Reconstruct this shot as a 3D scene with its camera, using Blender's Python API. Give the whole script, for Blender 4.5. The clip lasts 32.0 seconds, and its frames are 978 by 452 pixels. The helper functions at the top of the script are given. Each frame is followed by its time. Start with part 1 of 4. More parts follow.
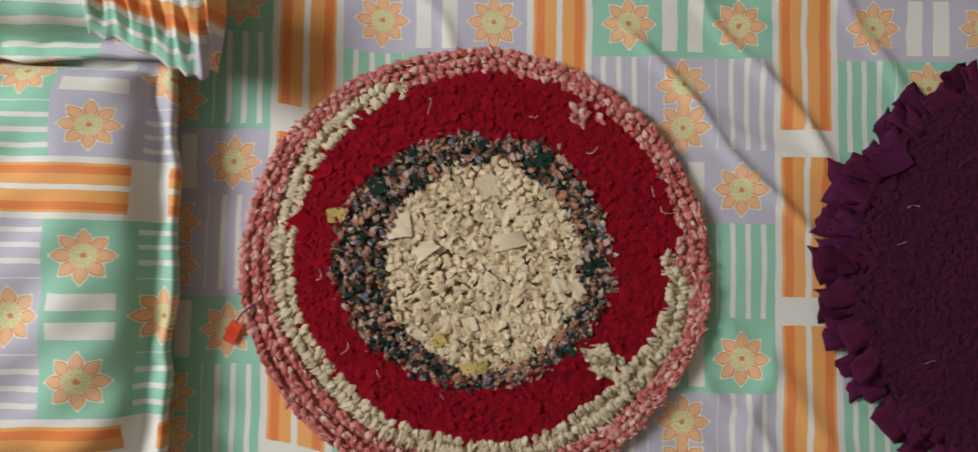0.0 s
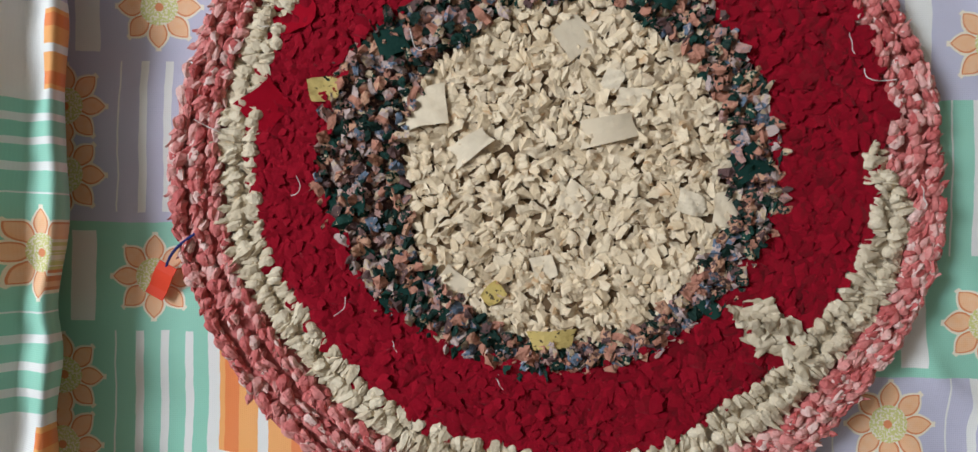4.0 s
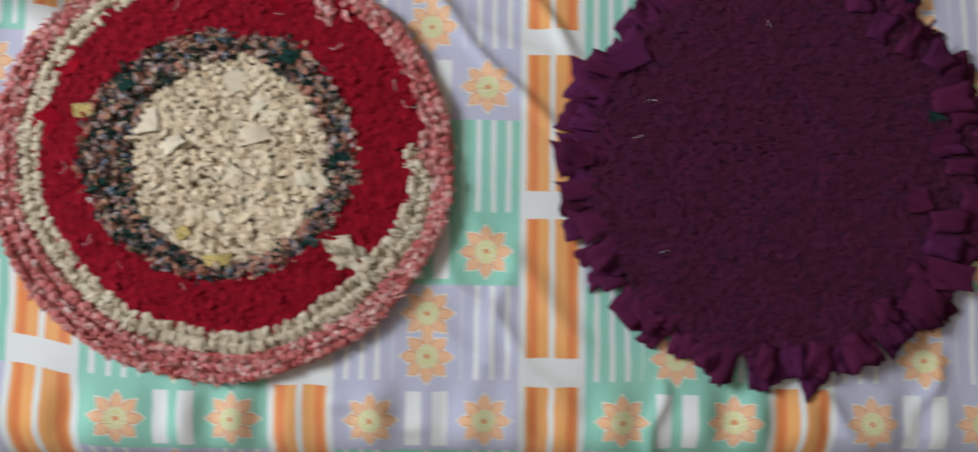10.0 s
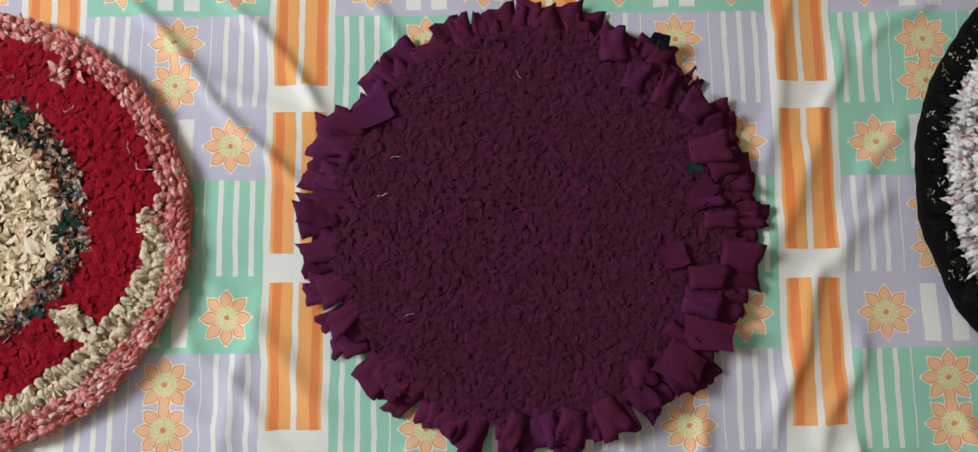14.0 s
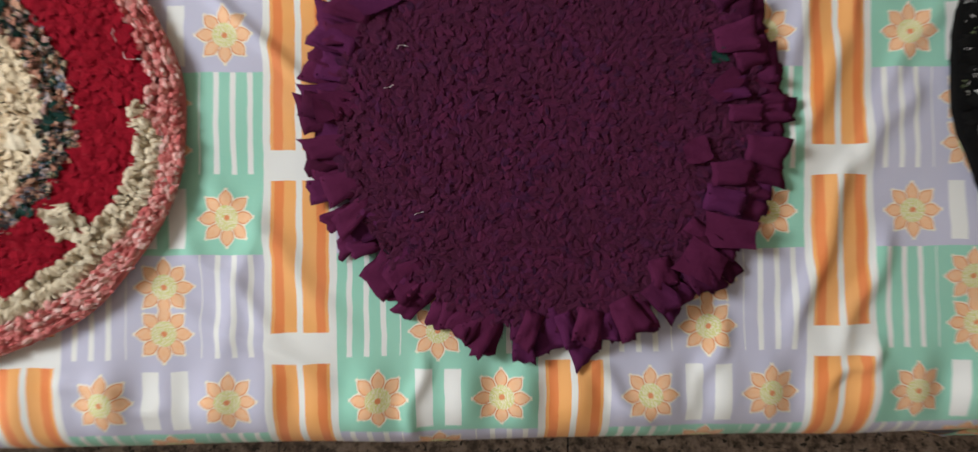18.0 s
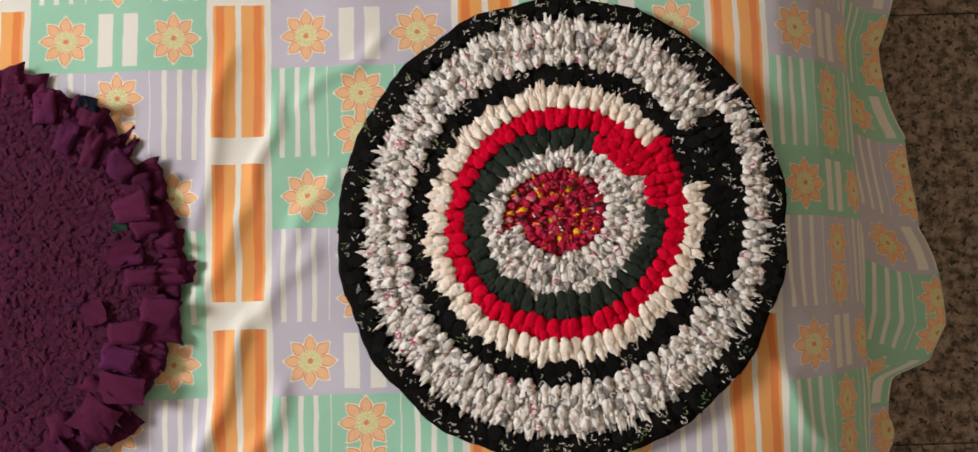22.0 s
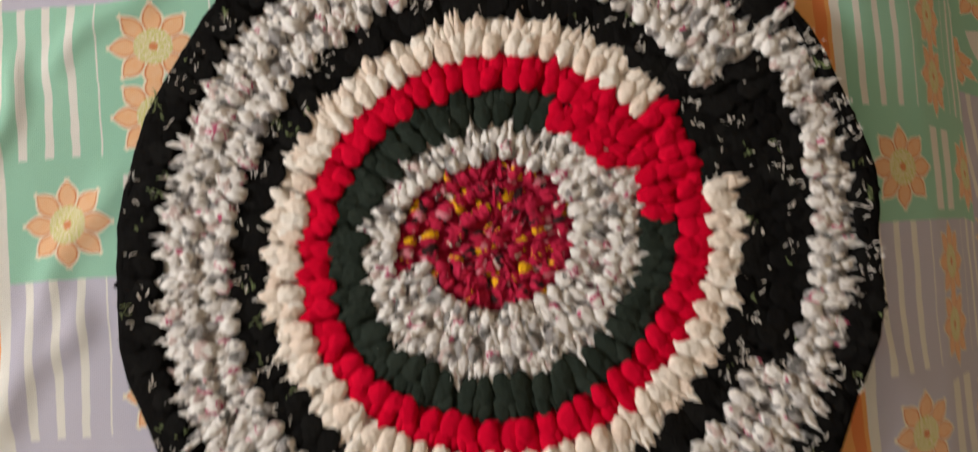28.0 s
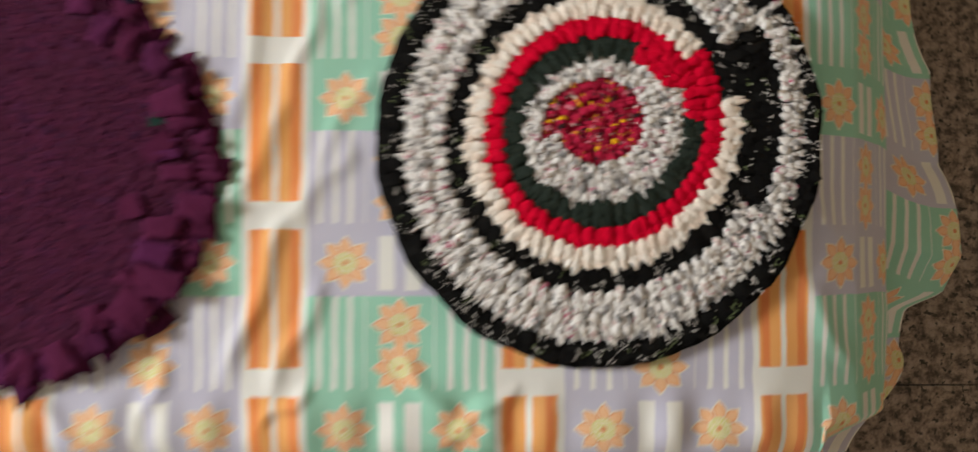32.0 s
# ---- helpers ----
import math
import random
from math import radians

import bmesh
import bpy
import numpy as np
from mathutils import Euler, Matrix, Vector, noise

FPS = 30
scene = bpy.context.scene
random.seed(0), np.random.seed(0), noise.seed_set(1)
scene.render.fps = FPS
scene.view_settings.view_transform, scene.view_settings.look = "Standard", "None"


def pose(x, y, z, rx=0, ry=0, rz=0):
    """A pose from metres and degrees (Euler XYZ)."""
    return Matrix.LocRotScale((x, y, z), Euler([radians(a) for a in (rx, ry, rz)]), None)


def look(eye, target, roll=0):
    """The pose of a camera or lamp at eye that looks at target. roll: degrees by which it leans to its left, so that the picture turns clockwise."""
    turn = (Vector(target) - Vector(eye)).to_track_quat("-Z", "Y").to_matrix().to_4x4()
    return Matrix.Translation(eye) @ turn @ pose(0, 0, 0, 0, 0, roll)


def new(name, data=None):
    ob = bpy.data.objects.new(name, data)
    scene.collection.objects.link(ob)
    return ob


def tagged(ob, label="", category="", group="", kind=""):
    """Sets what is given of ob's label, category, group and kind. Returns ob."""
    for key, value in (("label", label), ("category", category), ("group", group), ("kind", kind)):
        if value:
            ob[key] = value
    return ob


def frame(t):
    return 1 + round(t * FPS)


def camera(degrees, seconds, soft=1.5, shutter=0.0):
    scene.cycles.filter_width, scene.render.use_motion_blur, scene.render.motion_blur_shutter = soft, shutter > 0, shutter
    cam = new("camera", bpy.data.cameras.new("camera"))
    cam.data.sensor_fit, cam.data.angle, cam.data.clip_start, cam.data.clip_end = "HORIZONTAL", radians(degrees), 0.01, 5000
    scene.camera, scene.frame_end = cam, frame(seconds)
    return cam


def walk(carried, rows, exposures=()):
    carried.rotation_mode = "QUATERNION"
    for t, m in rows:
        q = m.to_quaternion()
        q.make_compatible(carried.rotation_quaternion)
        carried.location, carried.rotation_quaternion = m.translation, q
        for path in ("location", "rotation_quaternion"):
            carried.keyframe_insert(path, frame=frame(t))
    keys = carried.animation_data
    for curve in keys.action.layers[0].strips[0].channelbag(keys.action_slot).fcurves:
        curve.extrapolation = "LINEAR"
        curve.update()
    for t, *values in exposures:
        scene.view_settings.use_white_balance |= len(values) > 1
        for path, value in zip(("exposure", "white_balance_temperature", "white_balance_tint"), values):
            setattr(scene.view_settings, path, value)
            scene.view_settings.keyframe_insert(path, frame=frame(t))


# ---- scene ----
cam = camera(68.0, 32.0, soft=1.4, shutter=0.8)
# seconds, place, and the turns about x, y and z of a camera that looks straight down
PATH = [
    (0, 0.0104, -0.0580, 1.2026, 3.34, 0.17, 0.87),
    (0.5, -0.0119, -0.0707, 1.2127, 3.91, 0.27, 0.82),
    (1, 0.0019, -0.0887, 1.2166, 3.81, 0.18, 0.74),
    (1.5, 0.0072, -0.0909, 1.2137, 3.96, 0.40, 0.49),
    (2, -0.0025, -0.0906, 1.1872, 4.40, 0.34, 0.07),
    (2.5, -0.0143, -0.0996, 1.0718, 4.90, 0.64, -0.00),
    (4.5, -0.0329, -0.0816, 0.9142, -0.51, 1.64, 0.91),
    (5, -0.0312, -0.0399, 0.9308, -0.25, 1.55, 1.03),
    (5.5, -0.0241, -0.0210, 0.9515, 0.59, 1.41, 1.08),
    (6, -0.0156, -0.0121, 0.9920, 1.70, 1.06, 1.06),
    (6.5, 0.0030, -0.0233, 1.0106, 2.20, 0.99, 0.87),
    (7, 0.0340, -0.0525, 1.0143, 2.31, 1.15, 0.61),
    (7.5, 0.0429, -0.0772, 1.0366, 2.71, 1.13, 0.34),
    (8, 0.0411, -0.0927, 1.0648, 2.75, 1.33, 0.40),
    (8.5, 0.0261, -0.1126, 1.1037, 3.18, 1.10, 0.41),
    (9, 0.0250, -0.1349, 1.1380, 3.72, 1.19, 0.57),
    (9.5, 0.1133, -0.1662, 1.1818, 4.32, -0.40, 0.54),
    (10, 0.2599, -0.1697, 1.2087, 3.84, -0.68, 0.61),
    (10.5, 0.3383, -0.1294, 1.2048, 3.51, 0.23, -1.50),
    (11, 0.4589, -0.1456, 1.2032, 4.48, 0.06, -1.46),
    (11.5, 0.5072, -0.1411, 1.1749, 5.16, 0.08, -0.68),
    (12, 0.5085, -0.1252, 1.1692, 5.16, 0.08, -0.12),
    (12.5, 0.5145, -0.1295, 1.1761, 5.54, 0.19, 0.10),
    (13, 0.5173, -0.1388, 1.1834, 5.88, 0.10, -0.00),
    (13.5, 0.5181, -0.1398, 1.1840, 6.20, -0.19, -0.31),
    (14, 0.5229, -0.1357, 1.1812, 6.24, -0.11, -0.54),
    (14.5, 0.5219, -0.1350, 1.1784, 6.32, -0.21, -0.70),
    (15, 0.5336, -0.1139, 1.0758, 6.79, -0.19, -1.04),
    (15.5, 0.5261, -0.1345, 0.9205, 5.52, 0.38, -1.28),
    (17.5, 0.5083, -0.1231, 1.0123, 0.02, -1.13, -1.04),
    (18, 0.4983, -0.1709, 1.1447, 1.22, -1.09, -0.76),
    (18.5, 0.5009, -0.1777, 1.1819, 1.82, -0.64, -2.12),
    (19, 0.5092, -0.1709, 1.1998, 2.32, -0.67, -3.10),
    (19.5, 0.6205, -0.1727, 1.2198, 3.06, -0.93, -2.89),
    (20, 0.8303, -0.1381, 1.2333, 2.46, 2.66, -2.56),
    (20.5, 0.9353, -0.0838, 1.2198, 2.52, 2.24, -2.53),
    (21, 1.0633, -0.0638, 1.2188, 3.70, 0.15, -2.74),
    (21.5, 1.0938, -0.0599, 1.2194, 3.75, 0.05, -2.24),
    (22, 1.1083, -0.0645, 1.2144, 3.99, 0.25, -1.71),
    (22.5, 1.1295, -0.0739, 1.2101, 4.18, 0.18, -1.45),
    (23, 1.1424, -0.0784, 1.2096, 4.08, 0.18, -1.15),
    (23.5, 1.1430, -0.0812, 1.2056, 3.93, 0.35, -0.84),
    (24, 1.1473, -0.0723, 1.1427, 4.71, 0.60, -0.71),
    (24.5, 1.1414, -0.0314, 0.9950, 4.17, 0.97, -1.21),
    (25, 1.1430, -0.0133, 0.9260, 3.78, 1.18, -3.85),
    (25.5, 1.1568, 0.0248, 0.8981, 2.38, 2.60, -5.22),
    (27.5, 1.1691, 0.0316, 0.8919, 3.53, 0.33, -4.57),
    (28, 1.1763, -0.0147, 0.9077, 2.66, 0.08, -4.09),
    (28.5, 1.1720, -0.0468, 0.9224, 2.43, -0.13, -3.56),
    (29, 1.1735, -0.0724, 0.9374, 1.91, -0.05, -2.96),
    (29.5, 1.1675, -0.0932, 0.9426, 1.95, -0.11, -2.51),
    (30, 1.1645, -0.1008, 0.9543, 1.82, -0.57, -2.42),
    (30.5, 1.1595, -0.0966, 0.9515, 1.70, -0.80, -2.46),
    (31, 1.1584, -0.0930, 0.9522, 1.76, -0.94, -2.44),
    (31.5, 1.1480, -0.0875, 1.0603, 1.15, -1.37, -2.51),
    (32, 1.0528, -0.1312, 1.2143, 1.78, -1.09, 0.05),
]
EXPOSURES = [(0.0, -1.16, 6300, 7), (4.5, -0.86, 5600, 7), (6.0, -1.04, 5600, 7), (8.0, -0.70, 5500, 7), (9.0, -1.00, 5600, 7), (10.0, -0.76, 5550, 7), (11.0, -0.74, 5750, 7), (13.0, -0.54, 5900, 6), (15.0, -0.48, 5900, 6), (17.5, -0.46, 5900, 7), (20.0, -0.44, 6000, 8), (22.0, -0.09, 6500, 10), (25.0, -0.10, 6500, 10), (29.0, -0.18, 6600, 10), (31.0, -0.16, 6600, 10), (32.0, -0.12, 6300, 7)]
walk(cam, [(t, pose(x, y, z, a, b, c)) for t, x, y, z, a, b, c in PATH], EXPOSURES)
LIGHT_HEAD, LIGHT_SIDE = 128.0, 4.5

Z0 = 0.46          # top of the made bed

# ---- world and lights ----
world = bpy.data.worlds.new("sky")
scene.world = world
world.use_nodes = True
sky = world.node_tree.nodes.new("ShaderNodeTexSky")
sky.sky_type, sky.sun_disc = "NISHITA", False
sky.sun_elevation, sky.sun_rotation = radians(50), radians(-90)
world.node_tree.links.new(sky.outputs[0], world.node_tree.nodes["Background"].inputs[0])
world.node_tree.nodes["Background"].inputs[1].default_value = 0.10


def area_lamp(name, place, target, size, size_y, power, colour):
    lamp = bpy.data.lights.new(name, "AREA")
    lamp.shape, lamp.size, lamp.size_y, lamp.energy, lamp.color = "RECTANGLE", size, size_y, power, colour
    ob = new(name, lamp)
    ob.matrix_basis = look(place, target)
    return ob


# main lamp from the head side; its window is assumed, out of view
area_lamp("assumed_window_head", (-2.04, 0.55, 2.22), (0.6, -0.05, 0.5), 0.86, 0.86, LIGHT_HEAD, (1.0, 0.985, 0.955))
# warm fill lamp added at the side; no window is known there
area_lamp("side_fill_lamp", (0.55, -2.62, 1.75), (0.75, -0.4, 0.7), 1.5, 1.1, LIGHT_SIDE, (1.0, 0.85, 0.64))


# ---- node helpers ----
class Nodes:
    def __init__(self, name, rough=0.85):
        self.mat = bpy.data.materials.new(name)
        self.mat.use_nodes = True
        self.tree = self.mat.node_tree
        self.shader = self.tree.nodes["Principled BSDF"]
        self.shader.inputs["Roughness"].default_value = rough
        self.shader.inputs["Specular IOR Level"].default_value = 0.25

    def put(self, socket, value):
        if isinstance(value, bpy.types.NodeSocket):
            self.tree.links.new(value, socket)
        elif isinstance(value, (tuple, list)) and socket.type == "RGBA":
            socket.default_value = (*value[:3], 1.0)
        else:
            socket.default_value = value

    def m(self, op, a, b=0.0, c=0.0):
        n = self.tree.nodes.new("ShaderNodeMath")
        n.operation = op
        for s, v in zip(n.inputs, (a, b, c)):
            self.put(s, v)
        return n.outputs[0]

    def mix(self, f, a, b, kind="MIX"):
        n = self.tree.nodes.new("ShaderNodeMix")
        n.data_type, n.blend_type = "RGBA", kind
        self.put(n.inputs[0], f), self.put(n.inputs[6], a), self.put(n.inputs[7], b)
        return n.outputs[2]

    def noise(self, vec, scale, detail=3.0, rough=0.55, out=0):
        n = self.tree.nodes.new("ShaderNodeTexNoise")
        n.inputs["Scale"].default_value, n.inputs["Detail"].default_value, n.inputs["Roughness"].default_value = scale, detail, rough
        if vec is not None:
            self.put(n.inputs["Vector"], vec)
        return n.outputs[out]

    def cells(self, vec, scale, out=1, feature="F1"):
        n = self.tree.nodes.new("ShaderNodeTexVoronoi")
        n.feature = feature
        n.inputs["Scale"].default_value = scale
        if vec is not None:
            self.put(n.inputs["Vector"], vec)
        return n.outputs[out]

    def coord(self, out="Object"):
        return self.tree.nodes.new("ShaderNodeTexCoord").outputs[out]

    def place(self):
        return self.tree.nodes.new("ShaderNodeNewGeometry").outputs["Position"]

    def ramp(self, f, stops, constant=False):
        n = self.tree.nodes.new("ShaderNodeValToRGB")
        r = n.color_ramp
        r.interpolation = "CONSTANT" if constant else "LINEAR"
        while len(r.elements) < len(stops):
            r.elements.new(0.5)
        for e, (p, col) in zip(r.elements, stops):
            e.position, e.color = p, (*col, 1.0)
        self.put(n.inputs[0], f)
        return n.outputs[0]

    def between(self, v, lo, hi):
        return self.m("MULTIPLY", self.m("GREATER_THAN", v, lo), self.m("LESS_THAN", v, hi))

    def any(self, *fs):
        out = fs[0]
        for f in fs[1:]:
            out = self.m("MAXIMUM", out, f)
        return out

    def piece_random(self):
        a = self.tree.nodes.new("ShaderNodeObjectInfo").outputs["Random"]
        b = self.tree.nodes.new("ShaderNodeNewGeometry").outputs["Random Per Island"]
        return self.m("FRACT", self.m("ADD", a, b))

    def bump(self, height, strength=0.3, distance=0.002):
        n = self.tree.nodes.new("ShaderNodeBump")
        n.inputs["Strength"].default_value, n.inputs["Distance"].default_value = strength, distance
        self.put(n.inputs["Height"], height)
        self.tree.links.new(n.outputs[0], self.shader.inputs["Normal"])

    def colour(self, c):
        self.put(self.shader.inputs["Base Color"], c)


# ---- materials ----
HALF, ROW = 0.256, 0.172    # pitch of the printed columns and rows


def print_cloth(name):
    """Cotton with the patchwork print: orange bars, striped squares, flowers. The cloth's own coordinates are in metres."""
    n = Nodes(name, 0.8)
    uv = n.tree.nodes.new("ShaderNodeUVMap").outputs[0]
    sep = n.tree.nodes.new("ShaderNodeSeparateXYZ")
    n.put(sep.inputs[0], uv)
    wob = n.tree.nodes.new("ShaderNodeSeparateColor")
    n.put(wob.inputs[0], n.noise(uv, 34.0, 3.0, out=1))
    u = n.m("ADD", sep.outputs[0], n.m("MULTIPLY_ADD", wob.outputs[0], 0.0036, -0.0018))
    v = n.m("ADD", sep.outputs[1], n.m("MULTIPLY_ADD", wob.outputs[1], 0.0036, -0.0018))
    k = n.m("FLOOR", n.m("DIVIDE", u, HALF))
    uu = n.m("SUBTRACT", u, n.m("MULTIPLY", k, HALF))
    r = n.m("FLOOR", n.m("DIVIDE", n.m("ADD", v, 0.0345), ROW))
    vv = n.m("SUBTRACT", v, n.m("MULTIPLY", r, ROW))
    # in the columns at the head end each colour runs from a flower down to the stripes below it
    low = n.m("ADD", n.m("FLOOR", n.m("DIVIDE", n.m("SUBTRACT", v, 0.0345), ROW)), 1.0)
    head = n.m("LESS_THAN", k, -2.5)
    odd = n.m("FLOORED_MODULO", n.m("ADD", k, n.m("ADD", n.m("MULTIPLY", head, low), n.m("MULTIPLY", n.m("SUBTRACT", 1.0, head), r))), 2.0)
    odd = n.m("GREATER_THAN", odd, 0.5)
    square = n.mix(odd, GREEN, LAVENDER)
    tall = n.m("GREATER_THAN", vv, 0.0345)                # striped row above the flower row
    block = n.between(uu, 0.062, 0.250)
    col = n.mix(block, WHITE, square)
    # three white stripes and a thin one at each side of the striped squares
    side = n.m("SUBTRACT", 0.094, n.m("ABSOLUTE", n.m("SUBTRACT", uu, 0.156)))   # from the block's edge inwards
    step = n.m("DIVIDE", n.m("SUBTRACT", side, 0.0092), 0.0158)
    inside = n.m("LESS_THAN", n.m("FRACT", step), 0.33)
    stripe = n.m("MULTIPLY", inside, n.between(step, 0.0, 3.0))
    stripe = n.any(stripe, n.between(side, 0.0585, 0.0596))
    stripe = n.m("MULTIPLY", stripe, n.m("MULTIPLY", n.m("GREATER_THAN", vv, 0.041), block))
    # two broad white bars between the flowers
    off = n.m("ABSOLUTE", n.m("SUBTRACT", uu, 0.156))
    bars = n.m("MULTIPLY", n.between(off, 0.0055, 0.0215), n.m("LESS_THAN", n.m("ABSOLUTE", vv), 0.0285))
    col = n.mix(n.any(stripe, bars), col, WHITE)
    # orange bars in the white columns
    broken = n.m("GREATER_THAN", n.m("ABSOLUTE", n.m("SUBTRACT", vv, 0.0490)), 0.0145)
    bar = n.m("MULTIPLY", n.any(n.between(uu, 0.001, 0.0245), n.between(uu, 0.0305, 0.0550)), broken)
    dark = n.any(n.between(uu, 0.0042, 0.0128), n.between(uu, 0.0435, 0.0520))
    col = n.mix(bar, col, n.mix(dark, ORANGE_LIGHT, ORANGE))
    # flowers
    du = n.mix(tall, n.m("SUBTRACT", n.m("ABSOLUTE", n.m("SUBTRACT", uu, 0.1575)), 0.0578), n.m("SUBTRACT", uu, 0.156))
    dv = n.mix(tall, vv, n.m("SUBTRACT", n.m("ABSOLUTE", n.m("SUBTRACT", vv, 0.086)), 0.0220))
    rad = n.m("SQRT", n.m("ADD", n.m("MULTIPLY", du, du), n.m("MULTIPLY", dv, dv)))
    ang = n.m("MULTIPLY_ADD", n.m("ARCTAN2", dv, du), 8 / (2 * math.pi), 0.5)
    local = n.m("MULTIPLY", n.m("MULTIPLY", n.m("ABSOLUTE", n.m("SUBTRACT", n.m("FRACT", ang), 0.5)), 2 * math.pi / 8), rad)
    along = n.m("DIVIDE", n.m("SUBTRACT", rad, 0.005), 0.0215)
    wide = n.m("MULTIPLY", n.m("SINE", n.m("MULTIPLY", n.m("POWER", n.m("MAXIMUM", n.m("MINIMUM", along, 1.0), 0.0), 1.35), math.pi)), 0.0061)
    inner = n.m("MULTIPLY", n.m("SUBTRACT", wide, local), n.between(along, 0.05, 1.0))
    col = n.mix(n.m("MULTIPLY", n.m("LESS_THAN", rad, 0.0285), n.m("GREATER_THAN", n.m("SUBTRACT", n.m("ADD", wide, 0.0018), local), 0.0)), col, HALO)
    col = n.mix(n.m("GREATER_THAN", inner, 0.0), col, PETAL_EDGE)
    col = n.mix(n.m("GREATER_THAN", inner, 0.0011), col, n.mix(n.m("MULTIPLY", n.noise(uv, 180.0, 2.0), 0.45), PETAL, HALO))
    heart = n.mix(n.m("GREATER_THAN", n.noise(uv, 700.0, 1.0), 0.53), HEART, HALO)
    col = n.mix(n.m("LESS_THAN", rad, 0.0118), col, heart)
    col = n.mix(n.m("LESS_THAN", rad, 0.0027), col, PETAL_EDGE)
    # faded print, lint and washing
    col = n.mix(n.m("MULTIPLY", n.noise(uv, 9.0, 4.0), 0.16), col, WHITE)
    col = n.mix(n.m("MULTIPLY", n.m("GREATER_THAN", n.noise(uv, 420.0, 2.0), 0.72), 0.12), col, (0.30, 0.26, 0.22))
    n.colour(col)
    wave = n.m("ADD", n.m("SINE", n.m("MULTIPLY", sep.outputs[0], 5200.0)), n.m("SINE", n.m("MULTIPLY", sep.outputs[1], 5200.0)))
    n.bump(n.m("ADD", n.m("MULTIPLY", wave, 0.06), n.noise(uv, 60.0, 3.0)), 0.22, 0.0025)
    n.shader.inputs["Sheen Weight"].default_value = 0.1
    return n.mat


GREEN, LAVENDER, WHITE = (0.29, 0.61, 0.46), (0.53, 0.51, 0.64), (0.80, 0.785, 0.75)
ORANGE, ORANGE_LIGHT = (0.80, 0.205, 0.022), (0.86, 0.38, 0.085)
PETAL, PETAL_EDGE, HALO, HEART = (0.86, 0.41, 0.15), (0.70, 0.22, 0.06), (0.85, 0.76, 0.60), (0.64, 0.61, 0.19)

cloth = print_cloth("printed_cotton")


def rag(name, stops, grain=60.0, fleck=None, rough=0.9, shade=0.35, sheen=0.0, crease=0.6, spec=0.12, steps=False, patchy=None, drift=0.5):
    """Torn fabric strips: each piece takes its own tone from the stops, with a small print, creases and lint."""
    n = Nodes(name, rough)
    where = n.place()
    f = n.m("FRACT", n.m("ADD", n.piece_random(), n.m("MULTIPLY", n.noise(where, grain, 2.0), drift)))
    col = n.ramp(f, stops, steps)
    if fleck:
        tone, amount, size = fleck
        col = n.mix(n.m("GREATER_THAN", n.noise(where, size, 2.0), amount), col, tone)
    if patchy:
        col = n.mix(n.ramp(n.noise(where, 26.0, 3.0), [(0.42, (0, 0, 0)), (0.62, (0.75, 0.75, 0.75))]), col, patchy)
    col = n.mix(n.m("MULTIPLY", n.noise(where, 140.0, 3.0), shade), col, tuple(0.55 * c for c in stops[0][1]))
    n.colour(col)
    n.bump(n.m("ADD", n.noise(where, 240.0, 4.0, 0.65), n.m("MULTIPLY", n.cells(where, 210.0, 0), 0.6)), crease, 0.004)
    n.shader.inputs["Sheen Weight"].default_value = sheen
    n.shader.inputs["Specular IOR Level"].default_value = spec
    return n.mat


beige = rag("beige_rag", [(0, (0.68, 0.53, 0.34)), (0.35, (0.77, 0.62, 0.42)), (0.8, (0.83, 0.69, 0.49)), (0.95, (0.80, 0.65, 0.46)), (1, (0.54, 0.33, 0.16))], 40, shade=0.12, crease=0.25)
beige_border = rag("beige_border_rag", [(0, (0.58, 0.48, 0.33)), (0.5, (0.68, 0.57, 0.41)), (1, (0.75, 0.65, 0.48))], 40, shade=0.18, crease=0.35)
crimson = rag("crimson_rag", [(0, (0.22, 0.0026, 0.012)), (0.5, (0.255, 0.0032, 0.014)), (1, (0.29, 0.005, 0.017))], 40, shade=0.22, spec=0.04, crease=0.25, sheen=0.1)
# the palest stops paint satin highlights into the pink as streaks
pink = rag("pink_rag", [(0, (0.50, 0.10, 0.095)), (0.35, (0.60, 0.17, 0.155)), (0.65, (0.68, 0.26, 0.235)), (0.86, (0.75, 0.43, 0.38)), (1, (0.82, 0.62, 0.56))], 110, rough=0.6, shade=0.25, crease=0.4, spec=0.3)
multi = rag("printed_rag", [(0, (0.016, 0.036, 0.028)), (0.14, (0.03, 0.05, 0.042)), (0.18, (0.54, 0.25, 0.17)), (0.36, (0.64, 0.36, 0.23)), (0.42, (0.15, 0.085, 0.08)),
                            (0.55, (0.018, 0.042, 0.030)), (0.60, (0.50, 0.29, 0.25)), (0.68, (0.16, 0.20, 0.27)), (0.76, (0.58, 0.44, 0.40)), (0.86, (0.66, 0.50, 0.33)), (0.92, (0.02, 0.06, 0.045))], 300, steps=True, drift=0.25)
purple = rag("purple_rag", [(0, (0.060, 0.011, 0.029)), (0.4, (0.072, 0.013, 0.043)), (0.7, (0.088, 0.014, 0.043)), (0.85, (0.066, 0.014, 0.050)), (1, (0.036, 0.010, 0.032))], 70, shade=0.3, spec=0.03, crease=0.18, sheen=0.05, patchy=(0.064, 0.013, 0.034))
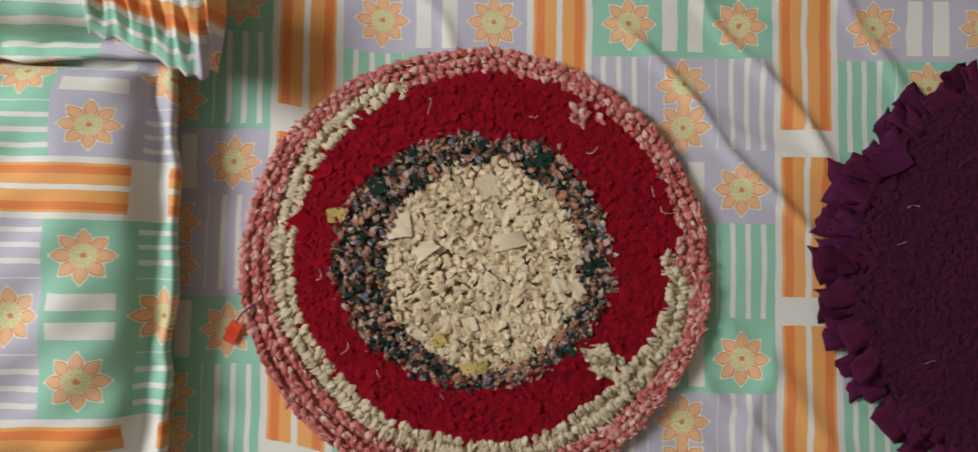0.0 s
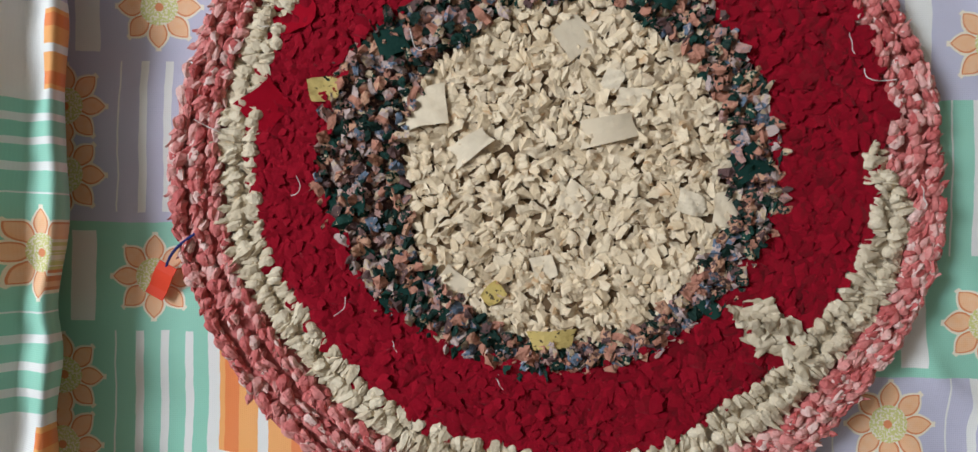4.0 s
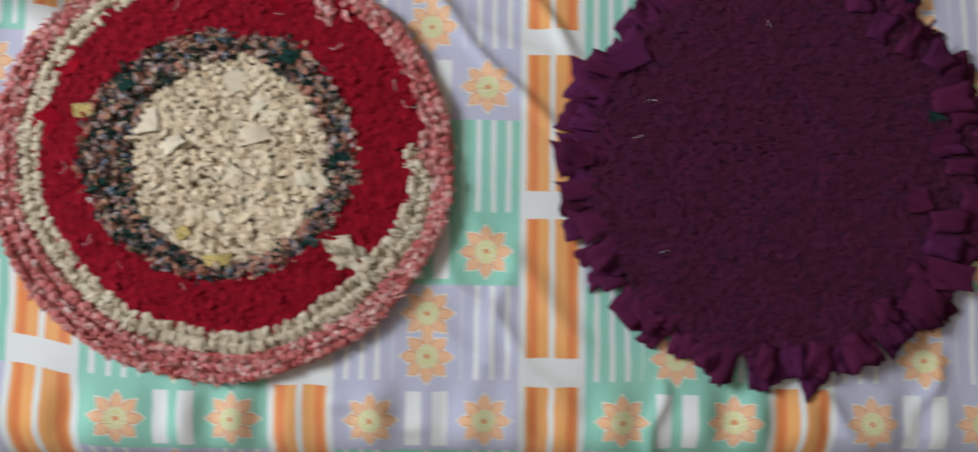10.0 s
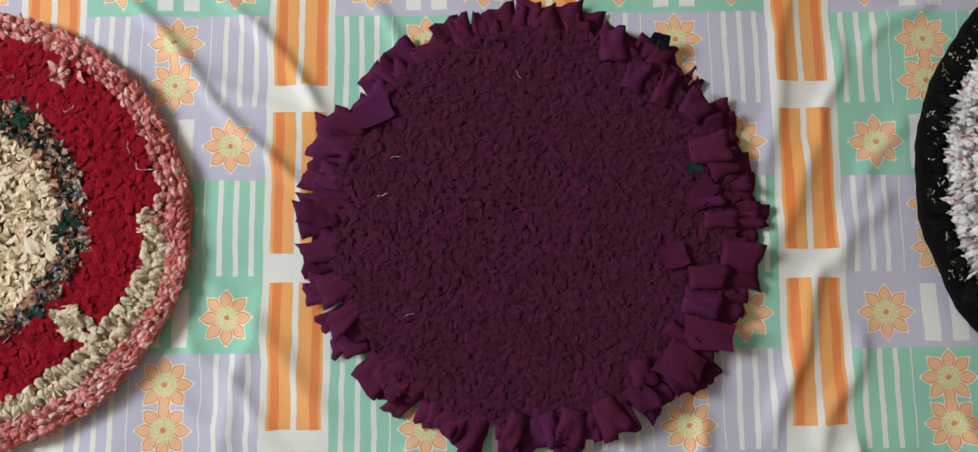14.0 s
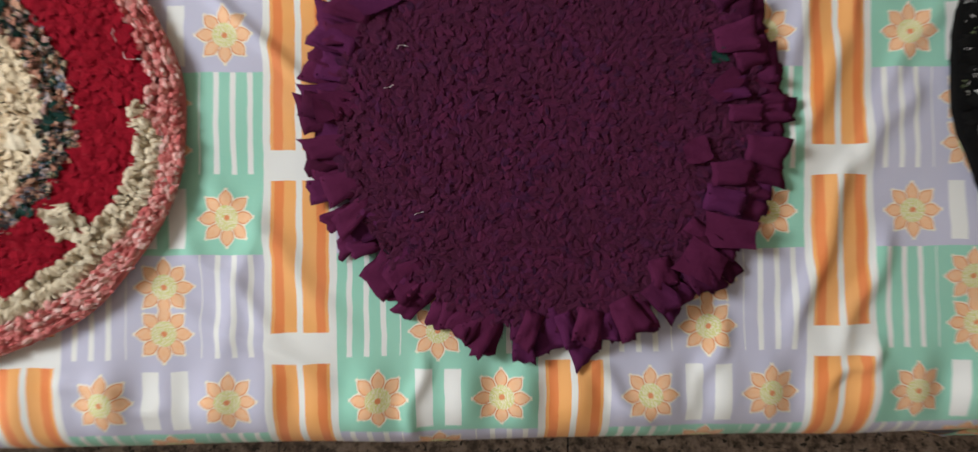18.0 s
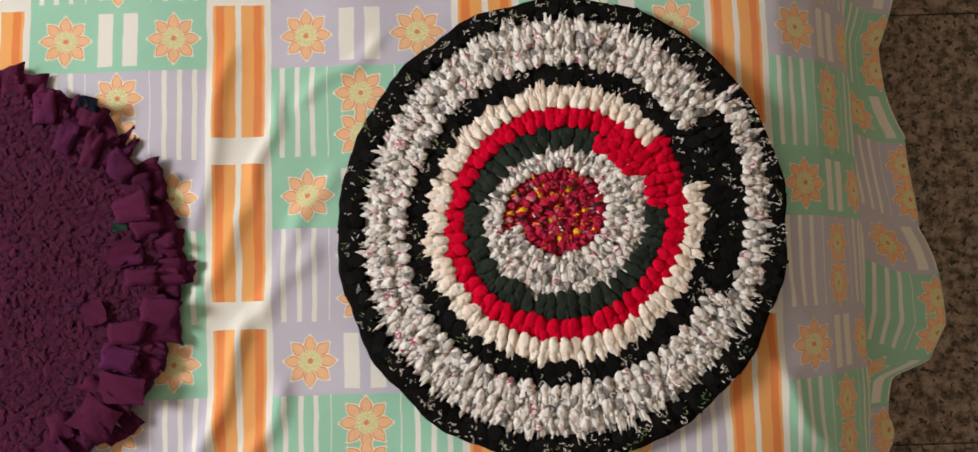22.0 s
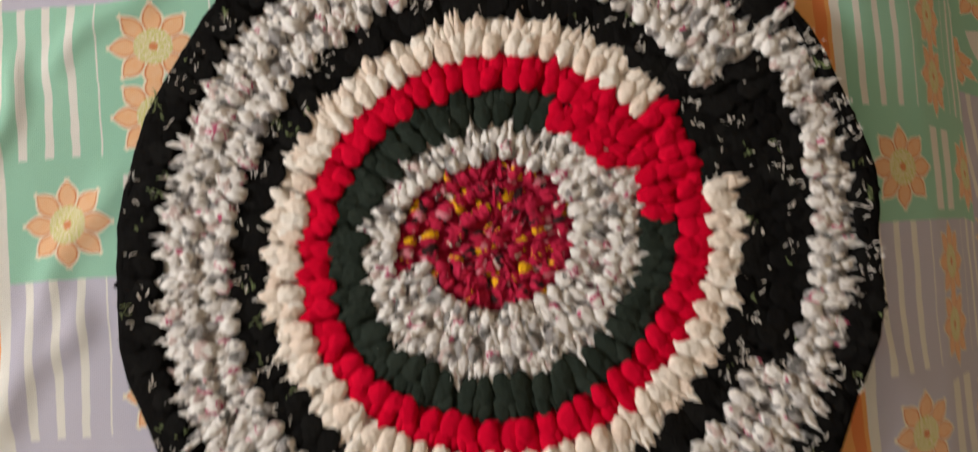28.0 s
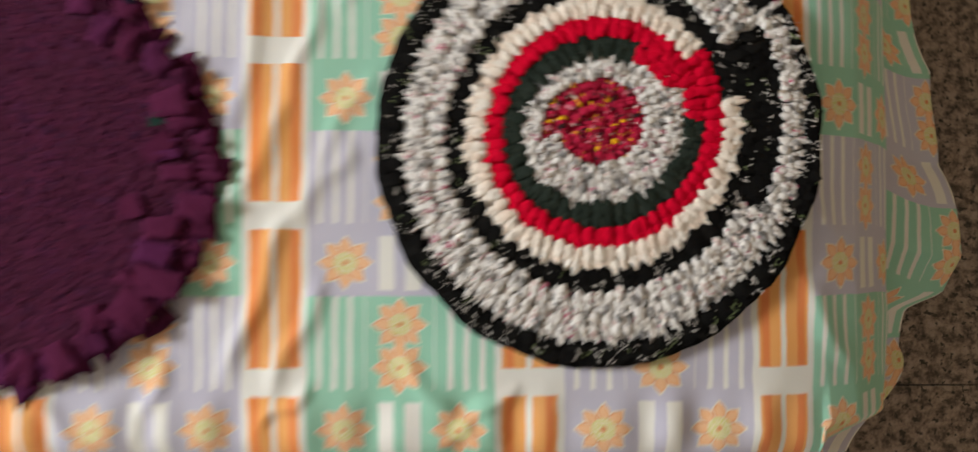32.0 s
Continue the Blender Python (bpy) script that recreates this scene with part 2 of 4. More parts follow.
flap_cloth = rag("purple_flap_cloth", [(0, (0.082, 0.012, 0.042)), (0.5, (0.095, 0.014, 0.050)), (0.85, (0.092, 0.016, 0.068)), (1, (0.050, 0.007, 0.022))], 6, shade=0.3, spec=0.06, crease=0.12)
red = rag("red_rag", [(0, (0.57, 0.0017, 0.024)), (0.6, (0.64, 0.0024, 0.030)), (1, (0.70, 0.004, 0.036))], 40, shade=0.12, spec=0.03, crease=0.25)
bottle = rag("bottle_green_rag", [(0, (0.022, 0.030, 0.024)), (0.6, (0.027, 0.036, 0.029)), (1, (0.033, 0.043, 0.035))], 40, spec=0.03, crease=0.3)
cream = rag("cream_rag", [(0, (0.84, 0.69, 0.59)), (0.5, (0.89, 0.79, 0.70)), (1, (0.91, 0.85, 0.79))], 50, shade=0.08, crease=0.45)
grey = rag("grey_print_rag", [(0, (0.74, 0.70, 0.68)), (0.16, (0.84, 0.81, 0.79)), (0.30, (0.50, 0.47, 0.46)), (0.38, (0.82, 0.79, 0.77)), (0.52, (0.58, 0.45, 0.43)), (0.57, (0.78, 0.75, 0.73)), (0.64, (0.32, 0.305, 0.305)), (0.71, (0.13, 0.125, 0.12)), (0.76, (0.76, 0.72, 0.70)), (0.88, (0.36, 0.30, 0.25)), (0.92, (0.80, 0.77, 0.75)), (0.975, (0.48, 0.09, 0.18))], 70,
           fleck=((0.26, 0.24, 0.24), 0.635, 75), shade=0.08, crease=0.4, steps=True, drift=0.55)
black = rag("black_rag", [(0, (0.0060, 0.0056, 0.0056)), (0.6, (0.0085, 0.0080, 0.0078)), (1, (0.012, 0.0115, 0.011))], 40, shade=0.2, spec=0.03, crease=0.3)
core_rag = rag("core_print_rag", [(0, (0.46, 0.014, 0.055)), (0.28, (0.54, 0.022, 0.075)), (0.36, (0.02, 0.015, 0.015)), (0.44, (0.50, 0.018, 0.06)), (0.60, (0.66, 0.22, 0.28)),
                                  (0.68, (0.48, 0.016, 0.06)), (0.78, (0.50, 0.018, 0.06)), (0.82, (0.86, 0.46, 0.01)), (0.90, (0.46, 0.02, 0.06)), (0.95, (0.05, 0.03, 0.03)), (0.97, (0.80, 0.68, 0.62))], 120, shade=0.15, crease=0.4, steps=True, drift=0.25)


def plain(name, col, rough=0.6, scale=8.0, vary=0.25, bump=0.1):
    n = Nodes(name, rough)
    where = n.place()
    c = n.mix(n.m("MULTIPLY", n.noise(where, scale, 4.0), vary), col, tuple(0.6 * x for x in col))
    n.colour(n.mix(n.m("MULTIPLY", n.noise(where, scale * 25, 2.0), vary), c, tuple(min(1, 1.2 * x) for x in col)))
    n.bump(n.noise(where, scale * 12, 4.0), bump, 0.002)
    return n.mat


def granite_material():
    n = Nodes("granite", 0.28)
    where = n.place()
    a = n.noise(where, 48.0, 5.0, 0.72)
    c = n.ramp(a, [(0.30, (0.018, 0.015, 0.013)), (0.43, (0.108, 0.078, 0.062)), (0.53, (0.285, 0.215, 0.172)), (0.64, (0.42, 0.335, 0.28)), (0.78, (0.22, 0.14, 0.10))])
    spots = n.m("LESS_THAN", n.noise(where, 85.0, 3.0), 0.40)
    c = n.mix(spots, c, (0.025, 0.022, 0.020))
    c = n.mix(n.m("MULTIPLY", n.noise(where, 7.0, 3.0), 0.22), c, (0.19, 0.15, 0.12))
    n.colour(c)
    n.bump(n.noise(where, 40.0, 3.0), 0.04, 0.001)
    return n.mat


granite = granite_material()
# brown base colour that stands in for deep shade between beige tufts
gap_shade = plain("gap_shade_umber", (0.17, 0.105, 0.055), 0.9, 40.0, 0.5)
grout = plain("grout", (0.10, 0.09, 0.08), 0.9)
wall_paint = plain("wall_paint", (0.56, 0.46, 0.33), 0.85, 3.0, 0.15)
ceiling_paint = plain("ceiling_paint", (0.62, 0.59, 0.53), 0.9, 3.0, 0.1)
timber = plain("dark_timber", (0.13, 0.065, 0.035), 0.45, 14.0, 0.5)
ticking = plain("mattress_ticking", (0.55, 0.52, 0.50), 0.9)
tag_red = plain("red_paper", (0.72, 0.06, 0.02), 0.6, 60.0, 0.15)
thread_blue = plain("blue_thread", (0.02, 0.03, 0.16), 0.8)
thread_white = plain("white_thread", (0.75, 0.70, 0.66), 0.8)


# ---- mesh helpers ----
def mesh_object(name, verts, faces, material, parent=None, label="", smooth=True, uv=None):
    me = bpy.data.meshes.new(name)
    me.from_pydata([tuple(map(float, v)) for v in verts], [], [tuple(map(int, f)) for f in faces])
    me.materials.append(material)
    if uv is not None:
        layer = me.uv_layers.new(name="cloth")
        loops = np.empty(len(me.loops), dtype=np.int32)
        me.loops.foreach_get("vertex_index", loops)
        layer.data.foreach_set("uv", np.asarray(uv, dtype=np.float32)[loops].ravel())
    if smooth:
        me.polygons.foreach_set("use_smooth", np.ones(len(me.polygons), dtype=bool))
    me.update()
    ob = new(name, me)
    ob.parent = parent
    if label:
        tagged(ob, label)
    return ob


def part(name, bm, material, parent, label=""):
    me = bpy.data.meshes.new(name)
    bm.to_mesh(me)
    bm.free()
    me.materials.append(material)
    ob = new(name, me)
    ob.parent = parent
    if label:
        tagged(ob, label)
    return ob


def box(x0, y0, z0, x1, y1, z1, bevel=0.0):
    bm = bmesh.new()
    bmesh.ops.create_cube(bm, size=1, matrix=Matrix.Translation(((x0 + x1) / 2, (y0 + y1) / 2, (z0 + z1) / 2)) @ Matrix.Diagonal((x1 - x0, y1 - y0, z1 - z0, 1)))
    if bevel:
        bmesh.ops.bevel(bm, geom=bm.edges[:], offset=bevel, segments=2, affect="EDGES")
    return bm


def grid_faces(nx, ny):
    i = np.arange(nx - 1)[:, None] * ny + np.arange(ny - 1)[None, :]
    return np.stack([i, i + ny, i + ny + 1, i + 1], -1).reshape(-1, 4)


def smooth01(x):
    x = np.clip(x, 0, 1)
    return x * x * (3 - 2 * x)


def waves(x, y, seed, scale, count=7):
    """Soft random undulation between about -1 and 1."""
    g = np.random.RandomState(seed)
    out = np.zeros_like(x)
    for _ in range(count):
        a, f, p = g.uniform(0, 2 * np.pi), g.uniform(0.6, 1.7) / scale, g.uniform(0, 6.28)
        out = out + np.sin(f * (x * np.cos(a) + y * np.sin(a)) * 6.28 + p)
    return out / math.sqrt(count)

# ---- the room ----
X0, X1, Y0, Y1, TOP = -2.20, 3.10, -2.80, 2.40, 2.75


def wall_with_opening(name, axis, at, thick, lo, hi, w0, w1, s0, s1):
    """An unseen wall across the given axis with one assumed opening from w0 to w1 along it, s0 to s1 high."""
    holder = tagged(new(name), "unseen cream painted plaster wall with an assumed opening for a lamp", "wall", kind="structure")
    a, b = sorted((at, at + thick))
    for u0, u1, z0, z1 in ((lo, w0, 0, TOP), (w1, hi, 0, TOP), (w0, w1, 0, s0), (w0, w1, s1, TOP)):
        bm = box(a, u0, z0, b, u1, z1) if axis == "x" else box(u0, a, z0, u1, b, z1)
        part("wall_piece", bm, wall_paint, holder)
    return holder


# both openings are added for the lamps, in walls out of view
wall_with_opening("wall_west", "x", X0, -0.15, Y0, Y1, 0.08, 1.02, 1.76, 2.68)
wall_with_opening("wall_south", "y", Y0, -0.15, X0 - 0.15, X1 + 0.15, -0.25, 1.35, 1.15, 2.35)
for nm, bm in (("wall_east", box(X1, Y0, 0, X1 + 0.15, Y1, TOP)), ("wall_north", box(X0 - 0.15, Y1, 0, X1 + 0.15, Y1 + 0.15, TOP))):
    tagged(part(nm, bm, wall_paint, None), "plain cream painted plaster wall", "wall", kind="structure")
tagged(part("ceiling", box(X0 - 0.15, Y0 - 0.15, TOP, X1 + 0.15, Y1 + 0.15, TOP + 0.12), ceiling_paint, None), "plain white painted ceiling", "ceiling", kind="structure")

# ---- the bed ----
EDGE_X, EDGE_Y, HEAD_X, FAR_Y = 1.425, -0.318, -1.02, 1.12
bed = tagged(new("bed"), "low wooden bed under a printed cotton sheet", "bed")
bed.location = (0.2, 0.4, 0)
shift = Matrix.Translation((-0.2, -0.4, 0))


def bed_part(name, bm, mat):
    bmesh.ops.transform(bm, matrix=shift, verts=bm.verts)
    return part(name, bm, mat, bed)


bed_part("bed_base", box(HEAD_X, EDGE_Y + 0.03, 0.20, EDGE_X - 0.03, FAR_Y - 0.03, 0.28, 0.006), timber)
bed_part("headboard", box(HEAD_X - 0.05, EDGE_Y + 0.02, 0.0, HEAD_X - 0.005, FAR_Y - 0.02, 0.86, 0.008), timber)
for x in (HEAD_X + 0.06, EDGE_X - 0.12):
    for y in (EDGE_Y + 0.08, FAR_Y - 0.14):
        bed_part("leg", box(x, y, 0, x + 0.06, y + 0.06, 0.199, 0.004), timber)
tagged(part("mattress", box(HEAD_X + 0.01, EDGE_Y + 0.035, 0.281, EDGE_X - 0.035, FAR_Y - 0.035, Z0 - 0.016, 0.022), ticking, None), "plain cotton mattress under a printed sheet", "mattress")

# creases pressed into the sheet: from, to, height, width
CREASES = [
    (0.13, 0.21, 0.335, -0.02, 0.0045, 0.006), (0.18, 0.13, 0.40, 0.02, 0.0025, 0.009), (0.24, -0.10, 0.37, -0.24, 0.003, 0.012),
    (0.20, -0.22, 0.36, -0.30, 0.003, 0.010), (0.08, 0.28, 0.30, 0.20, 0.003, 0.008), (0.36, 0.26, 0.45, 0.10, 0.0025, 0.007),
    (0.84, 0.20, 0.80, -0.02, 0.0025, 0.010), (0.86, -0.09, 0.80, -0.26, 0.004, 0.010), (0.78, -0.12, 0.86, 0.02, 0.0025, 0.011),
    (0.93, -0.02, 0.86, -0.10, 0.003, 0.012), (0.90, 0.12, 1.00, 0.19, 0.002, 0.008), (0.60, -0.28, 0.66, -0.35, 0.003, 0.008),
    (0.45, -0.27, 0.43, -0.36, 0.003, 0.007), (1.36, 0.02, 1.44, -0.12, 0.003, 0.012), (1.38, -0.14, 1.46, -0.26, 0.003, 0.012),
    (0.97, -0.24, 1.06, -0.34, 0.003, 0.009), (0.22, -0.16, 0.31, -0.25, 0.0025, 0.008), (0.30, -0.12, 0.26, -0.27, 0.002, 0.010),
    (0.74, -0.24, 0.70, -0.33, 0.003, 0.009), (0.90, -0.16, 0.84, -0.28, 0.003, 0.010), (0.95, 0.06, 0.88, -0.05, 0.002, 0.010),
    (0.20, 0.25, 0.36, 0.065, 0.0030, 0.006), (-0.075, 0.24, -0.02, 0.155, 0.0025, 0.007), (0.895, 0.14, 0.858, 0.03, 0.0025, 0.008), (0.89, -0.275, 0.83, -0.31, 0.003, 0.007),
    (0.10, -0.29, 0.20, -0.33, 0.0025, 0.008), (0.36, 0.05, 0.28, 0.16, 0.002, 0.009), (1.10, -0.27, 1.02, -0.33, 0.003, 0.008),
]


def sheet_relief(x, y):
    z = 0.0020 * waves(x, y, 3, 0.34) + 0.0010 * waves(x, y, 5, 0.11)
    for ax, ay, bx, by, h, w in CREASES:
        dx, dy = bx - ax, by - ay
        n2 = dx * dx + dy * dy
        t = ((x - ax) * dx + (y - ay) * dy) / n2
        d = ((x - ax) * dy - (y - ay) * dx) / math.sqrt(n2) + 0.004 * np.sin(9 * t + 40 * ax)
        z = z + 1.7 * h * np.exp(-(d / w) ** 2) * smooth01(t / 0.25 + 0.2) * smooth01((1.15 - t) / 0.3)
    return z


def fold_over(s, radius, angle):
    """Going s past the edge of the bed: over a round corner, then straight down at the angle."""
    bent = np.clip(s, 0, radius * angle)
    rest = np.maximum(s - radius * angle, 0)
    a = bent / radius
    return radius * np.sin(a) + rest * np.cos(angle), -(radius * (1 - np.cos(a)) + rest * np.sin(angle))


def hang_profile(s):
    """The slack foot end of the sheet: out over the edge, tucked under in a fold, then out again to the hem."""
    key_s = np.array([-0.10, -0.05, 0.0, 0.05, 0.13, 0.155, 0.21, 0.24, 0.34])
    key_x = np.array([-0.10, -0.05, 0.0, 0.048, 0.104, 0.121, 0.128, 0.146, 0.248])
    key_z = np.array([0.0, -0.004, -0.013, -0.034, -0.087, -0.104, -0.148, -0.165, -0.190])
    fine = np.linspace(-0.16, 0.40, 561)
    gx = np.where(fine < -0.10, fine, np.interp(fine, key_s, key_x) + np.maximum(fine - 0.34, 0) * 0.9)
    gz = np.where(fine < -0.10, 0.0, np.interp(fine, key_s, key_z) - np.maximum(fine - 0.34, 0) * 0.4)
    soft = np.exp(-(np.linspace(-2, 2, 25)) ** 2)
    soft = soft / soft.sum()
    gx, gz = (np.convolve(np.pad(g, 12, mode="edge"), soft, "valid") for g in (gx, gz))
    return np.interp(s, fine, gx), np.interp(s, fine, gz)


def build_sheet():
    s = np.concatenate([np.arange(HEAD_X, -0.36, 0.02), np.arange(-0.36, EDGE_X + 0.345, 0.0042)])
    t = np.concatenate([np.arange(EDGE_Y - 0.30, 0.30, 0.0042), np.arange(0.30, 0.45, 0.0075), np.arange(0.45, FAR_Y, 0.03)])
    S, T = np.meshgrid(s, t, indexing="ij")
    over = S - EDGE_X
    gx, gz = hang_profile(over)
    X = np.where(over > -0.14, EDGE_X + gx, S)
    dz = np.where(over > -0.14, gz, 0.0)
    low = smooth01((over - 0.12) / 0.20)
    tip = smooth01((over - 0.20) / 0.13)
    saw = np.abs(((T * 4.1 + 0.29) % 1.0) * 2 - 1) * 2 - 1
    X = X + low * 0.008 * np.sin(T * 19 + 0.6) + tip * (0.006 * saw - 0.036 * smooth01(T / 0.28) - 0.042 * smooth01((-0.115 - T) / 0.03))
    down = np.maximum(EDGE_Y - T, 0)
    dy, dz2 = fold_over(down, 0.05, radians(86))
    ripple2 = np.sin(S * 17) * 0.6 + np.sin(S * 29 + 1.0) * 0.4
    Y = np.maximum(T, EDGE_Y) - dy - smooth01(down / 0.25) * 0.008 * ripple2 - 0.07 * low
    # the corner draws in where both sides hang
    X = X - 1.1 * np.minimum(np.maximum(over, 0), down * 1.5) * (down > 0)
    Z = Z0 + dz + dz2 * (1 - 0.35 * low) + sheet_relief(S, T) * (1 - low) + low * 0.014 * np.cos(T * 19 + 0.2) + tip * 0.02 * saw
    # short of cloth at the foot corner, and puckered along the side of the bed
    X = X - 0.13 * smooth01((-0.20 - T) / 0.13) * low
    Z = Z + 0.0035 * np.exp(-((T + 0.315) / 0.03) ** 2) * (np.sin(S * 74 + 3 * np.sin(S * 11)) + 0.6 * np.sin(S * 131)) * (over < 0)
    Z = np.maximum(Z, 0.03)
    verts = np.stack([X, Y, Z], -1).reshape(-1, 3)
    near_head = smooth01((-0.10 - S) / 0.13)
    uv = np.stack([S - 0.306 - 0.019 * smooth01((S - 0.92) / 0.45) + 0.010 * near_head, T - 0.026 - 0.022 * near_head], -1).reshape(-1, 2)
    ob = mesh_object("bed_sheet", verts, grid_faces(len(s), len(t)), cloth, uv=uv)
    mod = ob.modifiers.new("thickness", "SOLIDIFY")
    mod.thickness, mod.offset = 0.0012, -1
    return tagged(ob, "creased cotton bed sheet printed with flowers, stripes and orange bars", "bed sheet")


build_sheet()


def pillow(name, label, cx, cy, lx, ly, high, turn, uv_at, flange, seed):
    """A filled pillow in a printed case with a flat sewn border; lx along its own x."""
    nx, ny = 121, 95
    a, b = np.meshgrid(np.linspace(-1, 1, nx), np.linspace(-1, 1, ny), indexing="ij")
    fx, fy = 1 - 2 * flange / lx, 1 - 2 * flange / ly
    ax, by = np.clip(np.abs(a) / fx, 0, 1), np.clip(np.abs(b) / fy, 0, 1)
    puff = (1 - ax ** 16) ** 0.9 * (0.86 + 0.14 * (1 - ax ** 2)) * (1 - by ** 26) ** 0.9 * (0.86 + 0.14 * (1 - by ** 2))
    wav = waves(a * lx, b * ly, seed, 0.16)
    rim = smooth01((np.maximum(np.abs(a) - fx, np.abs(b) - fy)) / 0.02 + 0.5)
    x = a * lx / 2 * (1 - 0.03 * (b ** 2) * (np.abs(a))) + 0.003 * wav * rim
    y = b * ly / 2 * (1 - 0.03 * (a ** 2) * (np.abs(b))) + 0.003 * wav * rim
    edge = np.maximum(np.abs(a), np.abs(b))
    top = 0.030 + high * puff + 0.0035 * wav * puff ** 0.3 + 0.002 * smooth01((edge - 0.95) / 0.05) + 0.003 * rim * np.abs(wav) + 0.007 * np.maximum(np.clip((np.abs(a) - fx) / (1 - fx), 0, 1) * (a > 0), 0.4 * np.clip((np.abs(b) - fy) / (1 - fy), 0, 1)) * (1 + 0.25 * wav)
    bottom = 0.004 + 0.022 * rim
    verts = np.concatenate([np.stack([x, y, top], -1).reshape(-1, 3), np.stack([x, y, bottom], -1).reshape(-1, 3)])
    f = grid_faces(nx, ny)
    n = nx * ny
    ring = np.concatenate([np.arange(ny), np.arange(1, nx) * ny + ny - 1, (nx - 1) * ny + np.arange(ny - 2, -1, -1), np.arange(nx - 2, 0, -1) * ny])
    nxt = np.roll(ring, -1)
    sides = np.stack([ring, nxt, nxt + n, ring + n], -1)
    uv = np.stack([uv_at[0] - y - 0.15 * np.maximum(y - 0.01, 0) * (seed == 11), uv_at[1] + x], -1).reshape(-1, 2)
    holder = new(name)
    holder.matrix_basis = pose(cx, cy, Z0 + 0.004, 0, 0, turn)
    body = mesh_object("pillow_case", verts, np.concatenate([f, f[:, ::-1] + n, sides]), cloth, holder, uv=np.concatenate([uv, uv]))
    return tagged(holder, label, "pillow"), body


first, _ = pillow("pillow", "plump pillow in a printed flower and stripe cotton case", -0.624, -0.057, 0.656, 0.43, 0.047, 0.0, (0.1047, -0.256), 0.021, 11)
second, _ = pillow("pillow", "second pillow in printed cotton lying over the first one's edge", -0.578, 0.352, 0.63, 0.43, 0.052, 0.0, (0.0385, -0.07), 0.02, 12)
second.matrix_basis = Matrix.Translation((0, 0, 0.024)) @ second.matrix_basis @ pose(0, 0, 0, 2, 0, 0)


# gathered corner of the second pillow's case
na, nb = 81, 33
A, B = np.meshgrid(np.linspace(0, 1, na), np.linspace(0, 1, nb), indexing="ij")
hem = 0.004 * np.sin(A * 34 + 2 * np.sin(A * 9)) * (1 - B)
FX = -0.363 + 0.122 * A ** 0.9 + 0.004 * np.sin(B * 5) - 0.018 * smooth01((A - 0.86) / 0.14) * (1 - B) ** 2
FY = 0.150 - 0.036 * smooth01(A / 0.85) + 0.014 * smooth01((A - 0.82) / 0.18) + B * (0.085 + 0.035 * A) + hem * 0.5
FZ = Z0 + 0.088 + 0.030 * np.sin(np.clip(B * 1.5, 0, 1) * 1.57) - 0.012 * A + (0.0045 * np.sin(A * 40 + 3 * B) + 0.002 * np.sin(A * 71 - 4 * B)) * np.exp(-((B - 0.30) / 0.22) ** 2) - 0.03 * smooth01((A - 0.93) / 0.07)
frill = mesh_object("gathered_corner", np.stack([FX, FY, FZ], -1).reshape(-1, 3), grid_faces(na, nb), cloth, second, uv=np.stack([0.222 + B * 0.115, 0.055 + A * 0.11 + 0.004 * np.sin(A * 40)], -1).reshape(-1, 2))
frill.matrix_parent_inverse = second.matrix_basis.inverted()
mod = frill.modifiers.new("thickness", "SOLIDIFY")
mod.thickness, mod.offset = 0.0012, -1


# ---- rag mats ----
def lump_variants(name, count, seed, mats, shape, smooth=True):
    """A few differently crumpled stitch meshes, to be shared by many pieces."""
    out = []
    for i in range(count):
        r = random.Random(seed * 100 + i)
        bm = bmesh.new()
        shape(bm, r)
        bmesh.ops.triangulate(bm, faces=bm.faces[:])
        me = bpy.data.meshes.new(name)
        bm.to_mesh(me)
        bm.free()
        me.polygons.foreach_set("use_smooth", np.full(len(me.polygons), smooth))
        me.materials.append(mats)
        out.append(me)
    return out


def petal(bm, r, m, long, wide, fold, tip=0.85):
    """A thin scrap of cloth with cut corners, folded along its middle and running out to a point."""
    side, curl, mid = r.uniform(-0.3, 0.3), r.uniform(-0.35, 0.30), r.uniform(0.35, 0.7)
    rows = []
    for f in (0.0, 0.5 * mid, mid, 0.5 * (1 + mid), 1.0):
        w = wide / 2 * (0.5 + 0.5 * f / mid if f < mid else 1 - tip * (f - mid) / (1 - mid)) * r.uniform(0.9, 1.1)
        rows.append([bm.verts.new(m @ Vector((f * long, g * w + side * wide * f * f, fold * wide * (1 - abs(g)) + curl * long * f * f + r.uniform(-0.04, 0.04)))) for g in (-1.0, -0.45, 0.0, 0.45, 1.0)])
    for p, q in zip(rows, rows[1:]):
        for j in range(4):
            bm.faces.new((p[j], q[j], q[j + 1], p[j + 1]))


def petal_tuft(bm, r, count, up, roll):
    """A crumpled bit of rag: folded petals of thin cloth that spring from one point."""
    a = r.uniform(0, 6.28)
    for i in range(count):
        yaw = a + 6.283 * (i + 0.5) / count + r.uniform(-0.4, 0.4)
        m = Matrix.Rotation(yaw, 4, "Z") @ Matrix.Translation((r.uniform(-0.3, 0.0), r.uniform(-0.2, 0.2), r.uniform(-0.2, 0.25))) @ Matrix.Rotation(-r.uniform(-0.1, up), 4, "Y") @ Matrix.Rotation(r.uniform(-roll, roll), 4, "X")
        petal(bm, r, m, r.uniform(0.7, 1.15), r.uniform(0.55, 1.0), r.uniform(0.05, 0.4), r.uniform(0.45, 0.98))


